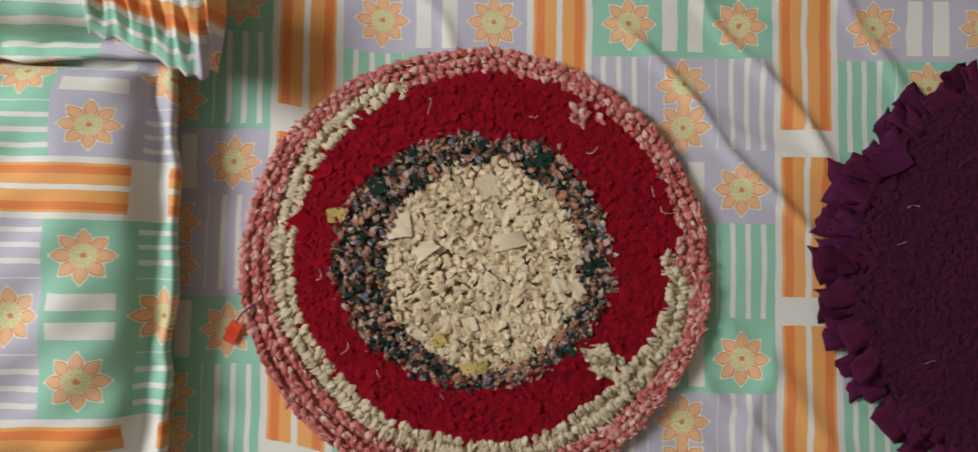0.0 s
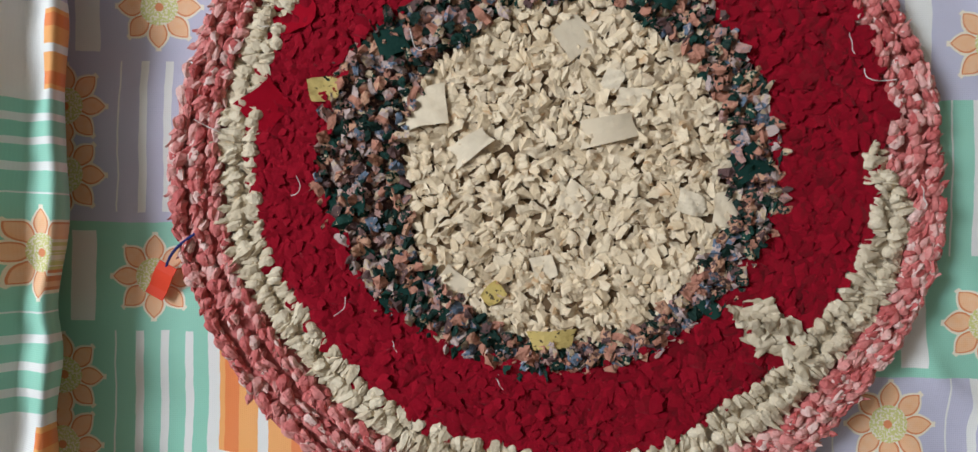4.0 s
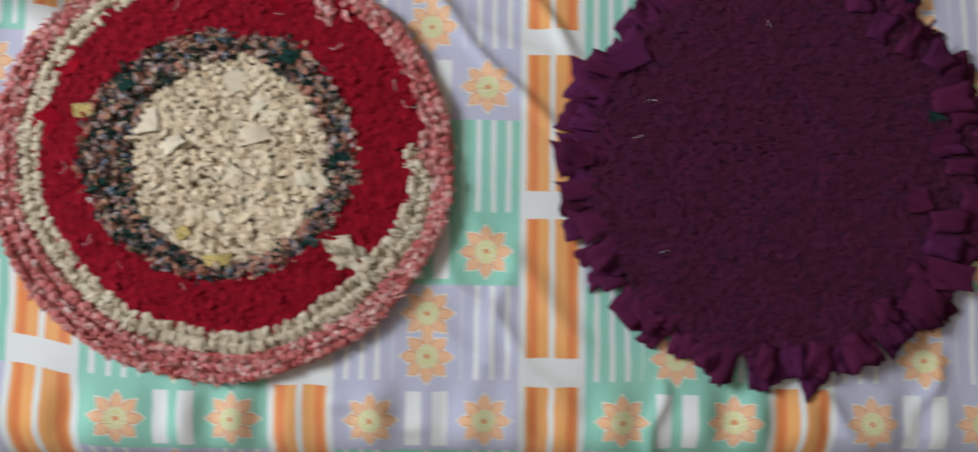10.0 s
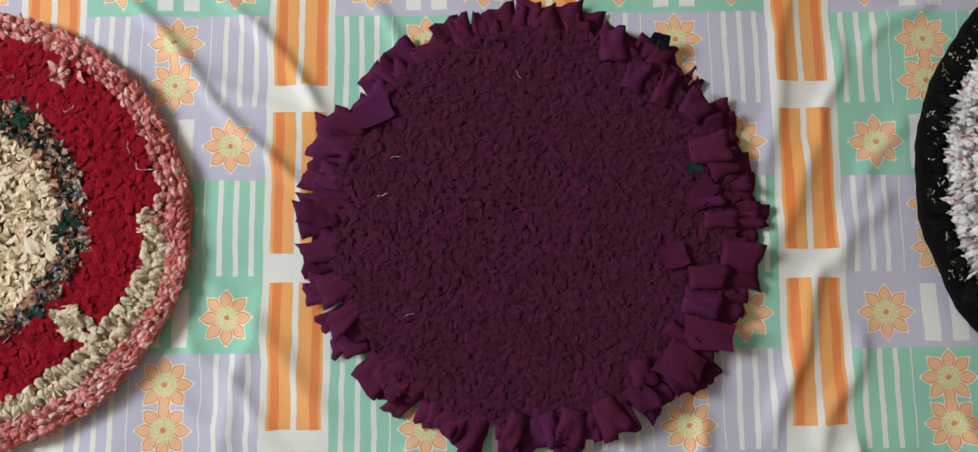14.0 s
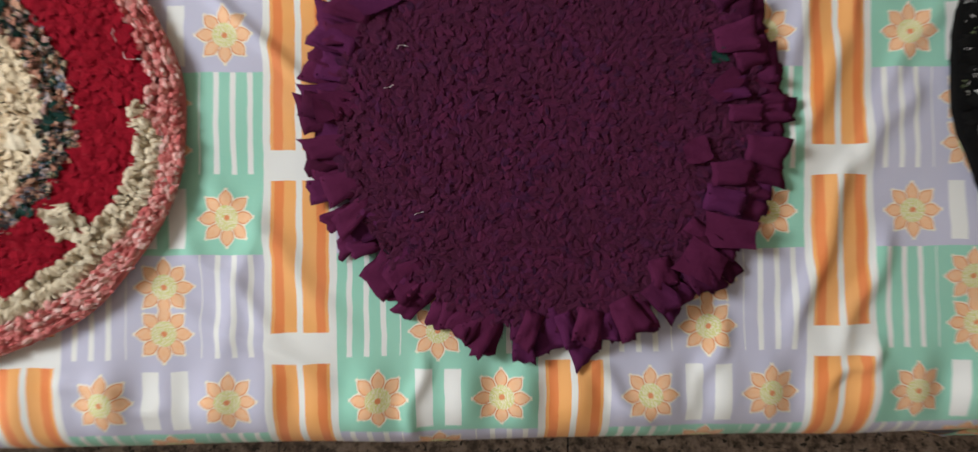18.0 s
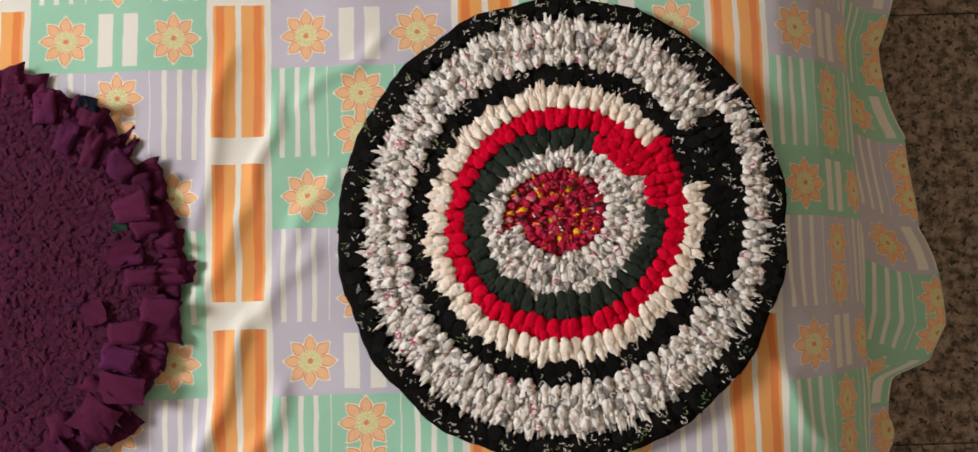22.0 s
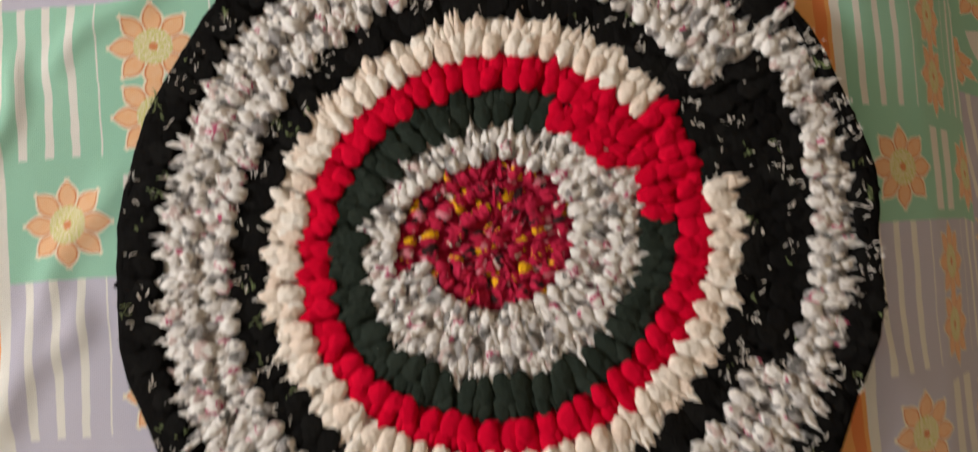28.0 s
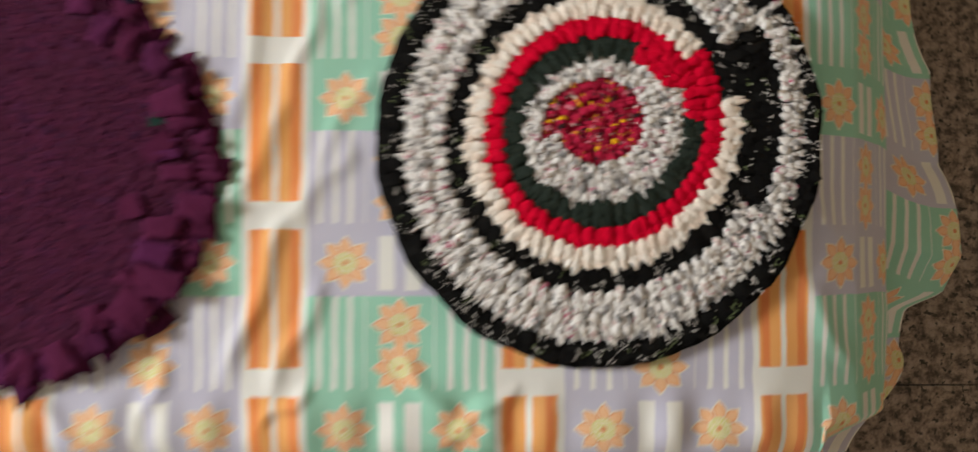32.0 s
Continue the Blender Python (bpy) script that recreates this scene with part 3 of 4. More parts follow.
def tuft(bm, r):
    petal_tuft(bm, r, r.choice((3, 4, 4, 5)), 0.6, 0.7)


def low_tuft(bm, r):
    """A flatter bit of rag: broad folds lying over one another."""
    petal_tuft(bm, r, r.choice((2, 3, 3)), 0.3, 0.4)


def leg(bm, r, x0, reach, y0, y1, z0, fat, point=0.84, segs=11, rumple=0.03):
    """A creased, twisted strip of cloth with a round head that runs out to a torn point."""
    rings = 8
    p1, p2, tw, bend = r.uniform(0, 6.28), r.uniform(0, 6.28), r.uniform(-1.8, 1.8), r.uniform(-0.05, 0.05)
    tilt = r.uniform(-0.12, 0.12)
    rows = []
    for i in range(rings):
        t = 0.02 + 0.97 * i / (rings - 1)
        body = math.sqrt(max(0.0, 1 - (1 - min(t / 0.34, 1.0)) ** 2)) * (1 - point * max(0.0, (t - 0.38) / 0.62) ** 1.5)
        row = []
        for j in range(segs):
            a = 6.28318 * j / segs
            k = 1 + 0.13 * math.cos(3 * a + p1 + tw * t) + 0.12 * math.cos(5 * a + p2 - 1.5 * t) + r.uniform(-rumple, rumple)
            x = x0 + reach * t + 0.05 * math.cos(2 * a + p2) * t
            row.append(bm.verts.new((x, y0 + (y1 - y0) * t + bend * math.sin(6 * t) + fat * body * k * math.cos(a), z0 + 0.10 * math.sin(3 * t) + tilt * t + fat * 1.1 * body * k * math.sin(a))))
        rows.append(row)
    for i in range(rings - 1):
        for j in range(segs):
            q = (j + 1) % segs
            bm.faces.new((rows[i][j], rows[i + 1][j], rows[i + 1][q], rows[i][q]))
    bm.faces.new(rows[0]), bm.faces.new(rows[-1][::-1])


def lump(bm, r, at, size, point, crease):
    """A drop of crumpled cloth: sharp creases run round it and it is drawn out to a blunt point."""
    got = bmesh.ops.create_icosphere(bm, subdivisions=3, radius=1.0)
    u = r.uniform
    a1, a2, a3 = (Vector((u(-0.6, 0.6), u(-1, 1), u(-0.5, 0.5))).normalized() for _ in range(3))
    p1, p2, p3, skew = u(0, 6), u(0, 6), u(0, 6), u(-0.25, 0.25)
    for v in got["verts"]:
        d = v.co.normalized()
        k = 1 + crease * (1.5 * (abs(math.sin(2.6 * a1.dot(d) + p1)) ** 0.5 - 0.75) + (abs(math.sin(4.2 * a2.dot(d) + p2)) ** 0.5 - 0.75) + 0.6 * (abs(math.sin(6.5 * a3.dot(d) + p3)) ** 0.6 - 0.7))
        out = max(0.0, d.x)
        narrow = 1 - point * out ** 1.5
        v.co = Vector((at[0] + size[0] * (d.x * k + 0.35 * point * out * out), at[1] + size[1] * (d.y * k * narrow + skew * d.x), at[2] + size[2] * d.z * k * narrow))


def loop_stitch(bm, r, crease=0.10):
    """One crochet stitch, about one unit long and wide: a plump blunt head over a second loop and a third beside it."""
    s, u = r.choice((-1, 1)), r.uniform
    lump(bm, r, (u(-0.26, -0.16), u(-0.10, 0.04) * s, 0.12), (u(0.29, 0.36), u(0.40, 0.48), 0.40), u(0.0, 0.25), crease)
    lump(bm, r, (u(0.14, 0.22), 0.14 * s, 0.04), (u(0.26, 0.33), u(0.30, 0.38), 0.34), u(0.2, 0.6), crease)
    lump(bm, r, (u(-0.02, 0.12), -0.30 * s, -0.03), (u(0.26, 0.34), u(0.22, 0.30), 0.32), u(0.2, 0.6), crease)


def points(bm, r, s, spots):
    """Small torn points of cloth that stick out of a stitch."""
    u = r.uniform
    for x, y, yaw in spots:
        m = Matrix.Translation((x, y, 0.12)) @ Matrix.Rotation(yaw, 4, "Z") @ Matrix.Rotation(u(-0.10, 0.25), 4, "Y") @ Matrix.Rotation(u(-0.6, 0.6), 4, "X")
        petal(bm, r, m, u(0.30, 0.46), u(0.24, 0.40), u(0.3, 0.6), u(0.85, 0.98))


def tipped_stitch(bm, r):
    """A crochet stitch of crumpled cotton, with torn points outwards."""
    s, u = r.choice((-1, 1)), r.uniform
    loop_stitch(bm, r, 0.17)
    points(bm, r, s, ((0.18, 0.10 * s, u(-0.05, 0.45) * s), (0.05, -0.22 * s, -u(-0.1, 0.45) * s), (-0.25, 0.25 * s, u(0.5, 1.2) * s)))


def bobble_stitch(bm, r):
    """A stitch of thin printed cloth that breaks into several short crumpled lumps and torn points."""
    s, u = r.choice((-1, 1)), r.uniform
    lump(bm, r, (u(-0.34, -0.24), u(-0.12, 0.08) * s, 0.12), (u(0.21, 0.27), u(0.34, 0.44), 0.40), u(0.2, 0.7), 0.20)
    lump(bm, r, (u(0.00, 0.12), 0.18 * s, 0.08), (u(0.20, 0.27), u(0.28, 0.36), 0.36), u(0.4, 0.9), 0.20)
    lump(bm, r, (u(-0.06, 0.10), -0.27 * s, -0.02), (u(0.20, 0.26), u(0.22, 0.30), 0.34), u(0.4, 0.9), 0.20)
    lump(bm, r, (u(0.24, 0.36), u(-0.12, 0.05) * s, 0.0), (u(0.18, 0.24), u(0.20, 0.27), 0.28), u(0.7, 0.95), 0.18)
    points(bm, r, s, ((0.30, 0.08 * s, u(-0.1, 0.5) * s), (0.16, -0.20 * s, -u(0.0, 0.6) * s), (-0.20, 0.30 * s, u(0.4, 1.3) * s), (-0.32, -0.28 * s, -u(0.3, 1.3) * s)))


def torn_stitch(bm, r):
    """A stitch of thin crumpled cloth: two heads side by side, with folds over them and torn points outwards."""
    u, s = r.uniform, r.choice((-1, 1))
    leg(bm, r, -0.52, u(0.65, 0.85), -0.17 * s, u(-0.15, 0.02) * s, 0.08, u(0.27, 0.34), u(0.5, 0.8), 10, 0.10)
    leg(bm, r, -0.44, u(0.60, 0.85), 0.20 * s, u(0.10, 0.28) * s, 0.02, u(0.22, 0.29), u(0.5, 0.8), 10, 0.10)
    for x, y, z, yaw, long in ((-0.02, -0.08 * s, 0.10, -0.15 * s, 0.62), (-0.10, 0.18 * s, 0.04, 0.22 * s, 0.62), (-0.40, u(-0.1, 0.1), 0.30, u(-0.6, 0.6), 0.5), (-0.30, -0.30 * s, 0.05, -0.45 * s, 0.5)):
        m = Matrix.Translation((x + u(-0.05, 0.05), y, z)) @ Matrix.Rotation(yaw + u(-0.25, 0.25), 4, "Z") @ Matrix.Rotation(u(-0.05, 0.30), 4, "Y") @ Matrix.Rotation(u(-0.5, 0.5), 4, "X")
        petal(bm, r, m, long * u(0.85, 1.2), u(0.30, 0.50), u(0.2, 0.5), u(0.75, 0.98))


class Ring:
    """An ellipse-like outline: centre, two half-widths, and bumps (angle, half-width in degrees, metres)."""

    def __init__(self, x, y, rx, ry, bumps=(), rough=0.0):
        self.c, self.r, self.bumps, self.rough = (x, y), (rx, ry), bumps, rough

    def at(self, deg):
        a = radians(deg)
        d = 0.0
        for mid, half, amount in self.bumps:
            off = abs((deg - mid + 180) % 360 - 180)
            d += amount * (1.0 if off < half - 4 else max(0.0, (half + 4 - off) / 8))
        d += self.rough * noise.noise(Vector((math.cos(a) * 3, math.sin(a) * 3, self.r[0] * 50)))
        return Vector((self.c[0] + (self.r[0] + d) * math.cos(a), self.c[1] + (self.r[1] + d) * math.sin(a), 0))


def lay(body, material, places, meshes, r, limit=300, stitch="stitch"):
    """Puts one stitch at each place: the first ones as pieces of their own, the rest joined."""
    rest_v, rest_f, count = [], [], 0
    for i, m in enumerate(places):
        me = r.choice(meshes)
        if i < limit:
            ob = new(stitch, me)
            ob.parent = body
            ob.matrix_basis = m
        else:
            v = np.empty(len(me.vertices) * 3, dtype=np.float64)
            me.vertices.foreach_get("co", v)
            mm = np.array(m)
            rest_v.append(v.reshape(-1, 3) @ mm[:3, :3].T + mm[:3, 3])
            rest_f.append(np.array([q.vertices[:] for q in me.polygons]) + count)
            count += len(me.vertices)
    if rest_v:
        tagged(mesh_object("small_" + stitch, np.concatenate(rest_v), np.concatenate(rest_f), material, body, smooth=meshes[0].polygons[0].use_smooth), kind="stuff")


def strip(thing, origin, name, label, inner, outer, base, material, edge=0.06):
    """The thin woven base of one colour: a flat strip between two rows of points, with a rounded outer edge."""
    verts, faces = [], []
    for a, b in zip(inner, outer):
        for p, z in ((a, 0.001), (b, 0.001), (b, base * 0.55), (b + (a - b) * edge, base), (a, base)):
            verts.append((p.x - origin[0], p.y - origin[1], z))
    for i in range(len(inner) - 1):
        for k in range(5):
            faces.append((i * 5 + k, i * 5 + (k + 1) % 5, i * 5 + 5 + (k + 1) % 5, i * 5 + 5 + k))
    return mesh_object(name, verts, faces, material, thing, label)


def band(thing, origin, name, label, inner, outer, material, meshes, rows, pitch, size, height, base=0.006, span=(0, 360), rnd=None, stitch="stitch", spin=0.5, yaw=0.0, jitter=0.12, even=0.15, base_material=None, lean=0.28):
    """One colour of a mat: a thin woven base and its stitches, laid row by row between two outlines."""
    r = rnd
    degs = [span[0] + (span[1] - span[0]) * i / 120 for i in range(121)]
    body = strip(thing, origin, name, label, [inner.at(d) for d in degs], [outer.at(d) for d in degs], base, base_material or material)
    places = []
    for row in range(rows):
        f = (row + 0.5) / rows
        d = span[0] + r.uniform(0, 4)
        while d < span[1]:
            a, b = inner.at(d), outer.at(d)
            p = a.lerp(b, f)
            rad = max(0.004, math.hypot(p.x - (inner.c[0] + outer.c[0]) / 2, p.y - (inner.c[1] + outer.c[1]) / 2))
            if (b - a).length > 0.006:
                k = r.uniform(0.85, 1.2)
                m = Matrix.Translation((p.x - origin[0] + r.uniform(-1, 1) * pitch * jitter, p.y - origin[1] + r.uniform(-1, 1) * pitch * jitter, base + height * 0.22 * r.uniform(0.6, 1.5)))
                turn = Euler((r.uniform(-lean, lean), r.uniform(-lean, lean), radians(d + yaw) + r.uniform(-spin, spin))).to_matrix().to_4x4()
                places.append(m @ turn @ Matrix.Diagonal((size[0] * k, size[1] * k * r.uniform(0.85, 1.15), height * r.uniform(0.8, 1.25), 1)))
            d += math.degrees(pitch * r.uniform(1 - even, 1 + even) / rad)
    r.shuffle(places)
    lay(body, material, places, meshes, r, 300, stitch)
    return body


def tufts(material, seed, smooth=True):
    return lump_variants("tuft", 16, seed, material, tuft, smooth)


def loops(material, seed, smooth=True):
    return lump_variants("stitch", 14, seed, material, loop_stitch, smooth)


def tipped(material, seed):
    return lump_variants("stitch", 18, seed, material, tipped_stitch, True)


def bobbles(material, seed):
    return lump_variants("stitch", 20, seed, material, bobble_stitch, True)


def torn(material, seed):
    return lump_variants("stitch", 18, seed, material, torn_stitch, False)


MAT_Z = Z0 + 0.004

# mat with a crimson ring
o1 = (-0.004, -0.056)
mat_one = tagged(new("rag_mat"), "round crocheted rag mat, beige centre, crimson ring, pink border", "rag mat", "rag mats on the bed")
mat_one.location = (*o1, MAT_Z)
k1 = random.Random(21)
heart1 = Ring(0.002, -0.055, 0.099, 0.108, rough=0.007)
multi1 = Ring(-0.007, -0.050, 0.140, 0.128, bumps=((172, 26, 0.007),), rough=0.009)
crim1 = Ring(0.006, -0.045, 0.193, 0.184, bumps=((-30, 34, -0.012),), rough=0.004)
edge1 = Ring(0.006, -0.045, 0.193, 0.184, bumps=((237, 119, 0.022), (-30, 34, -0.004)), rough=0.004)
rim1 = Ring(-0.007, -0.057, 0.237, 0.223, rough=0.004)
# the centre's base is coloured dark to paint shade into its gaps
band(mat_one, o1, "mat_centre", "crumpled beige rag centre", Ring(0.006, -0.055, 0.002, 0.002), heart1, beige, tufts(beige, 9, False) + torn(beige, 2)[:8], 12, 0.0088, (0.0106, 0.0100), 0.0054, base=0.0062, rnd=k1, spin=1.2, stitch="tuft", jitter=0.25, base_material=gap_shade)
band(mat_one, o1, "printed_ring", "dark printed rag ring", heart1, multi1, multi, tufts(multi, 2, False), 5, 0.0076, (0.0094, 0.0094), 0.0090, base=0.0055, rnd=k1, spin=1.5, stitch="tuft", jitter=0.22)
band(mat_one, o1, "crimson_ring", "crimson rag ring", multi1, crim1, crimson, tufts(crimson, 3), 7, 0.0084, (0.0122, 0.0122), 0.0034, base=0.0092, rnd=k1, spin=1.5, stitch="tuft", jitter=0.25, lean=0.12)
band(mat_one, o1, "beige_ring", "beige rag ring", crim1, edge1, beige_border, torn(beige_border, 4), 2, 0.0100, (0.0156, 0.0124), 0.0100, rnd=k1, spin=0.45, stitch="tuft", span=(112, 362))
band(mat_one, o1, "pink_border", "salmon pink rag border", edge1, rim1, pink, torn(pink, 5), 3, 0.0086, (0.0128, 0.0100), 0.0095, rnd=k1, spin=0.6, stitch="tuft", yaw=75.0)

# purple mat with loose flaps round it
o2 = (0.567, -0.056)
mat_two = tagged(new("rag_mat"), "round dark purple rag mat with loose cloth flaps round the rim", "rag mat", "rag mats on the bed")
mat_two.location = (*o2, MAT_Z)
k2 = random.Random(22)
band(mat_two, o2, "mat_disc", "dark purple stitched disc", Ring(0.570, -0.055, 0.002, 0.002), Ring(0.570, -0.055, 0.198, 0.199, rough=0.003), purple, lump_variants("stitch", 20, 6, purple, low_tuft, False), 28, 0.0069, (0.0094, 0.0086), 0.0026, base=0.0096, rnd=k2, spin=0.9, yaw=75.0, jitter=0.32, lean=0.14)


def flap(r, long, wide):
    """A loose end of cloth: curled, with a cut edge that is straight, slanted or pointed."""
    nx, ny = 7, 5
    style, lift, curl, tw = r.random(), r.uniform(0.02, 0.14), r.uniform(-0.22, 0.25), r.uniform(-0.12, 0.12)
    slant, flare = r.uniform(-0.14, 0.14), r.uniform(-0.05, 0.35)
    bm = bmesh.new()
    rows = []
    for layer in (0.0, -0.0012):
        rows.append([])
        for i in range(nx):
            f = i / (nx - 1)
            for j in range(ny):
                g = j / (ny - 1) * 2 - 1
                w = wide / 2 * (0.80 + flare * f + 0.05 * math.sin(f * 9 + slant * 20))
                if style < 0.06:
                    w *= 1 - 1.1 * max(0, f - 0.5)
                x = long * f * (1 + slant * g * f) + 0.0015 * math.sin(g * 7 + slant * 30) * f
                z = lift * long * math.sin(f * 2.2) * 0.6 + curl * 0.22 * wide * g * g * f + tw * wide * g * f + layer + 0.0025 * math.sin(g * 4 + f * 5 + slant * 9)
                rows[-1].append(bm.verts.new((x, g * w, max(z, -0.004 + layer))))
    a, b = rows
    for i in range(nx - 1):
        for j in range(ny - 1):
            q = [i * ny + j, (i + 1) * ny + j, (i + 1) * ny + j + 1, i * ny + j + 1]
            bm.faces.new([a[k] for k in q])
            bm.faces.new([b[k] for k in reversed(q)])
    ring = [i * ny for i in range(nx)] + [(nx - 1) * ny + j for j in range(1, ny)] + [i * ny + ny - 1 for i in range(nx - 2, -1, -1)] + [j for j in range(ny - 2, 0, -1)]
    for s, e in zip(ring, ring[1:] + ring[:1]):
        bm.faces.new([a[e], a[s], b[s], b[e]])
    for f in bm.faces:
        f.smooth = True
    return bm


def put_flap(deg, rad, long, wide, z, tilt=0.0, yaw=0.0):
    ob = part("flap", flap(k2, long, wide), flap_cloth, mat_two)
    a = radians(deg)
    ob.matrix_basis = pose(0.002 + rad * math.cos(a), 0.001 + rad * math.sin(a), z, 0, tilt, deg + yaw)


deg = 0.0
while deg < 360:
    put_flap(deg, k2.uniform(0.184, 0.194) - 0.005 * math.cos(radians(deg)), k2.uniform(0.026, 0.046), k2.uniform(0.020, 0.038), 0.005, k2.uniform(-4, 8), k2.uniform(-16, 16))
    deg += k2.uniform(4.5, 7.5)
deg = 2.0
while deg < 360:
    put_flap(deg, k2.uniform(0.176, 0.190), k2.uniform(0.026, 0.042), k2.uniform(0.022, 0.038), 0.010, k2.uniform(-2, 12), k2.uniform(-30, 30))
    deg += k2.uniform(5, 12)
# more ends lie folded back over the stitches along the foot side, and one reaches out at the head side
deg = -95.0
while deg < 70:
    put_flap(deg, k2.uniform(0.158, 0.186), k2.uniform(0.026, 0.040), k2.uniform(0.018, 0.032), 0.0145, k2.uniform(-4, 6), k2.uniform(-28, 28))
    deg += k2.uniform(6, 11)
for deg, yaw in ((178.0, -8.0), (150.0, 10.0), (160.0, -6.0)):
    put_flap(deg, 0.190, 0.040, 0.026, 0.012, 3.0, yaw)

# mat with rings of red, cream, grey and black
o3 = (1.185, -0.020)
mat_three = tagged(new("rag_mat"), "round crocheted rag mat with red, cream, grey and black rings", "rag mat", "rag mats on the bed")
mat_three.location = (*o3, MAT_Z)
k3 = random.Random(23)
HUB = Vector((1.1762, -0.0031, 0))


def row_edge(deg):
    """The inner edge of the spiral row, counted on from turn to turn; the next row begins one turn on."""
    u, a = deg / 360, radians(deg)
    w = min(1.0, max(0.0, 1.6 + u))
    r = 0.06851 + 0.02014 * u + 0.00019 * u * u
    r += w * ((0.00407 + 0.00016 * u) * math.cos(a) - (0.0017 + 0.00018 * u) * math.sin(a) + (0.00212 - 0.00126 * u) * math.cos(2 * a) + (0.00275 + 0.00025 * u) * math.sin(2 * a))
    return HUB + Vector((math.cos(a), math.sin(a), 0)) * max(r, 0.001)


def rim_edge(deg):
    a = radians(deg)
    r = 0.2325 + 0.006 * math.cos(a) - 0.0111 * math.sin(a) - 0.0041 * math.cos(2 * a) + 0.0021 * math.sin(2 * a) + 0.0022 * abs(math.sin(7 * a + 0.4)) + 0.0012 * math.sin(17 * a)
    return HUB + Vector((math.cos(a), math.sin(a), 0)) * r


def run(name, label, material, meshes, d0, d1, pitch, height, base=0.005, over=1.32, wide=1.12, spin=0.26, outer=None):
    """One colour of the spiral from one angle to another, a stitch after a stitch."""
    outer = outer or (lambda d: row_edge(d + 360))
    n = max(6, int((d1 - d0) / 4))
    degs = [d0 + (d1 - d0) * i / n for i in range(n + 1)]
    body = strip(mat_three, o3, name, label, [row_edge(d) for d in degs], [outer(d) for d in degs], base, material, 0.0)
    places, d = [], d0 + 0.5
    while d < d1:
        a, b = row_edge(d), outer(d)
        p, deep = a.lerp(b, 0.52), (b - a).length
        k = k3.uniform(0.92, 1.12)
        m = Matrix.Translation((p.x - o3[0] + k3.uniform(-0.0008, 0.0008), p.y - o3[1] + k3.uniform(-0.0008, 0.0008), base + height * k3.uniform(0.22, 0.34)))
        turn = Euler((k3.uniform(-0.25, 0.25), k3.uniform(-0.10, 0.16), radians(d) + k3.uniform(-spin, spin))).to_matrix().to_4x4()
        places.append(m @ turn @ Matrix.Diagonal((min(deep, 0.027) * over * k3.uniform(0.92, 1.1), pitch * wide * k, height * k3.uniform(0.9, 1.15), 1)))
        d += math.degrees(pitch * k3.uniform(0.94, 1.06) / max((p - HUB).length, 0.006))
    lay(body, material, places, meshes, k3)
    return body


core_edge = Ring(HUB.x, HUB.y, 0.04, 0.04)
core_edge.at = lambda deg: row_edge(deg - 720)
band(mat_three, o3, "printed_core", "magenta and yellow printed core", Ring(HUB.x, HUB.y, 0.001, 0.001), core_edge, core_rag, torn(core_rag, 31), 4, 0.0088, (0.0125, 0.0100), 0.0085, base=0.006, span=(205, 565), rnd=k3, spin=0.6, even=0.1)
run("inner_grey_ring", "pale grey printed ring", grey, bobbles(grey, 32), -520, 54, 0.0100, 0.0095, base=0.0070, over=1.25, wide=1.12)
run("dark_green_ring", "dark bottle green ring", bottle, loops(bottle, 33), 54, 365, 0.0120, 0.0055, base=0.0092, wide=1.15)
red_ring = run("red_ring", "bright red ring, doubled where it begins and ends", red, loops(red, 34), 365, 758, 0.0122, 0.0070, base=0.0088, wide=1.12, over=1.18)
red_ends = []
for d, r in ((30, 0.0900), (37, 0.0880), (44, 0.0870), (51, 0.0860), (57, 0.0850), (41, 0.0960), (49, 0.0950)):
    p = HUB + Vector((math.cos(radians(d)), math.sin(radians(d)), 0)) * r
    red_ends.append(Matrix.Translation((p.x - o3[0], p.y - o3[1], 0.0125)) @ Matrix.Rotation(radians(d) + k3.uniform(-0.3, 0.3), 4, "Z") @ Matrix.Diagonal((0.021, 0.0140, 0.0075, 1)))
lay(red_ring, red, red_ends, loops(red, 35), k3)
run("cream_ring", "cream stitched ring", cream, tipped(cream, 36), 758, 1090, 0.0114, 0.0095, base=0.0070, wide=1.12)
run("black_ring", "black ring with pale flecks", black, loops(black, 37), 1090, 1473, 0.0135, 0.0030, base=0.0095, wide=1.2)
run("outer_grey_ring", "pale grey printed ring", grey, bobbles(grey, 38), 1473, 1772, 0.0114, 0.0095, base=0.0070, wide=1.12)
run("black_wedge", "black rows with pale flecks", black, loops(black, 39), 1772, 1833, 0.0135, 0.0030, base=0.0095, wide=1.2)
run("outer_grey_ring", "pale grey printed ring", grey, bobbles(grey, 40), 1833, 2193, 0.0114, 0.0095, base=0.0070, wide=1.12)
run("black_border", "black border with pale flecks", black, loops(black, 41), 2193, 2553, 0.0140, 0.0028, base=0.0095, over=0.85, wide=1.2, outer=rim_edge)
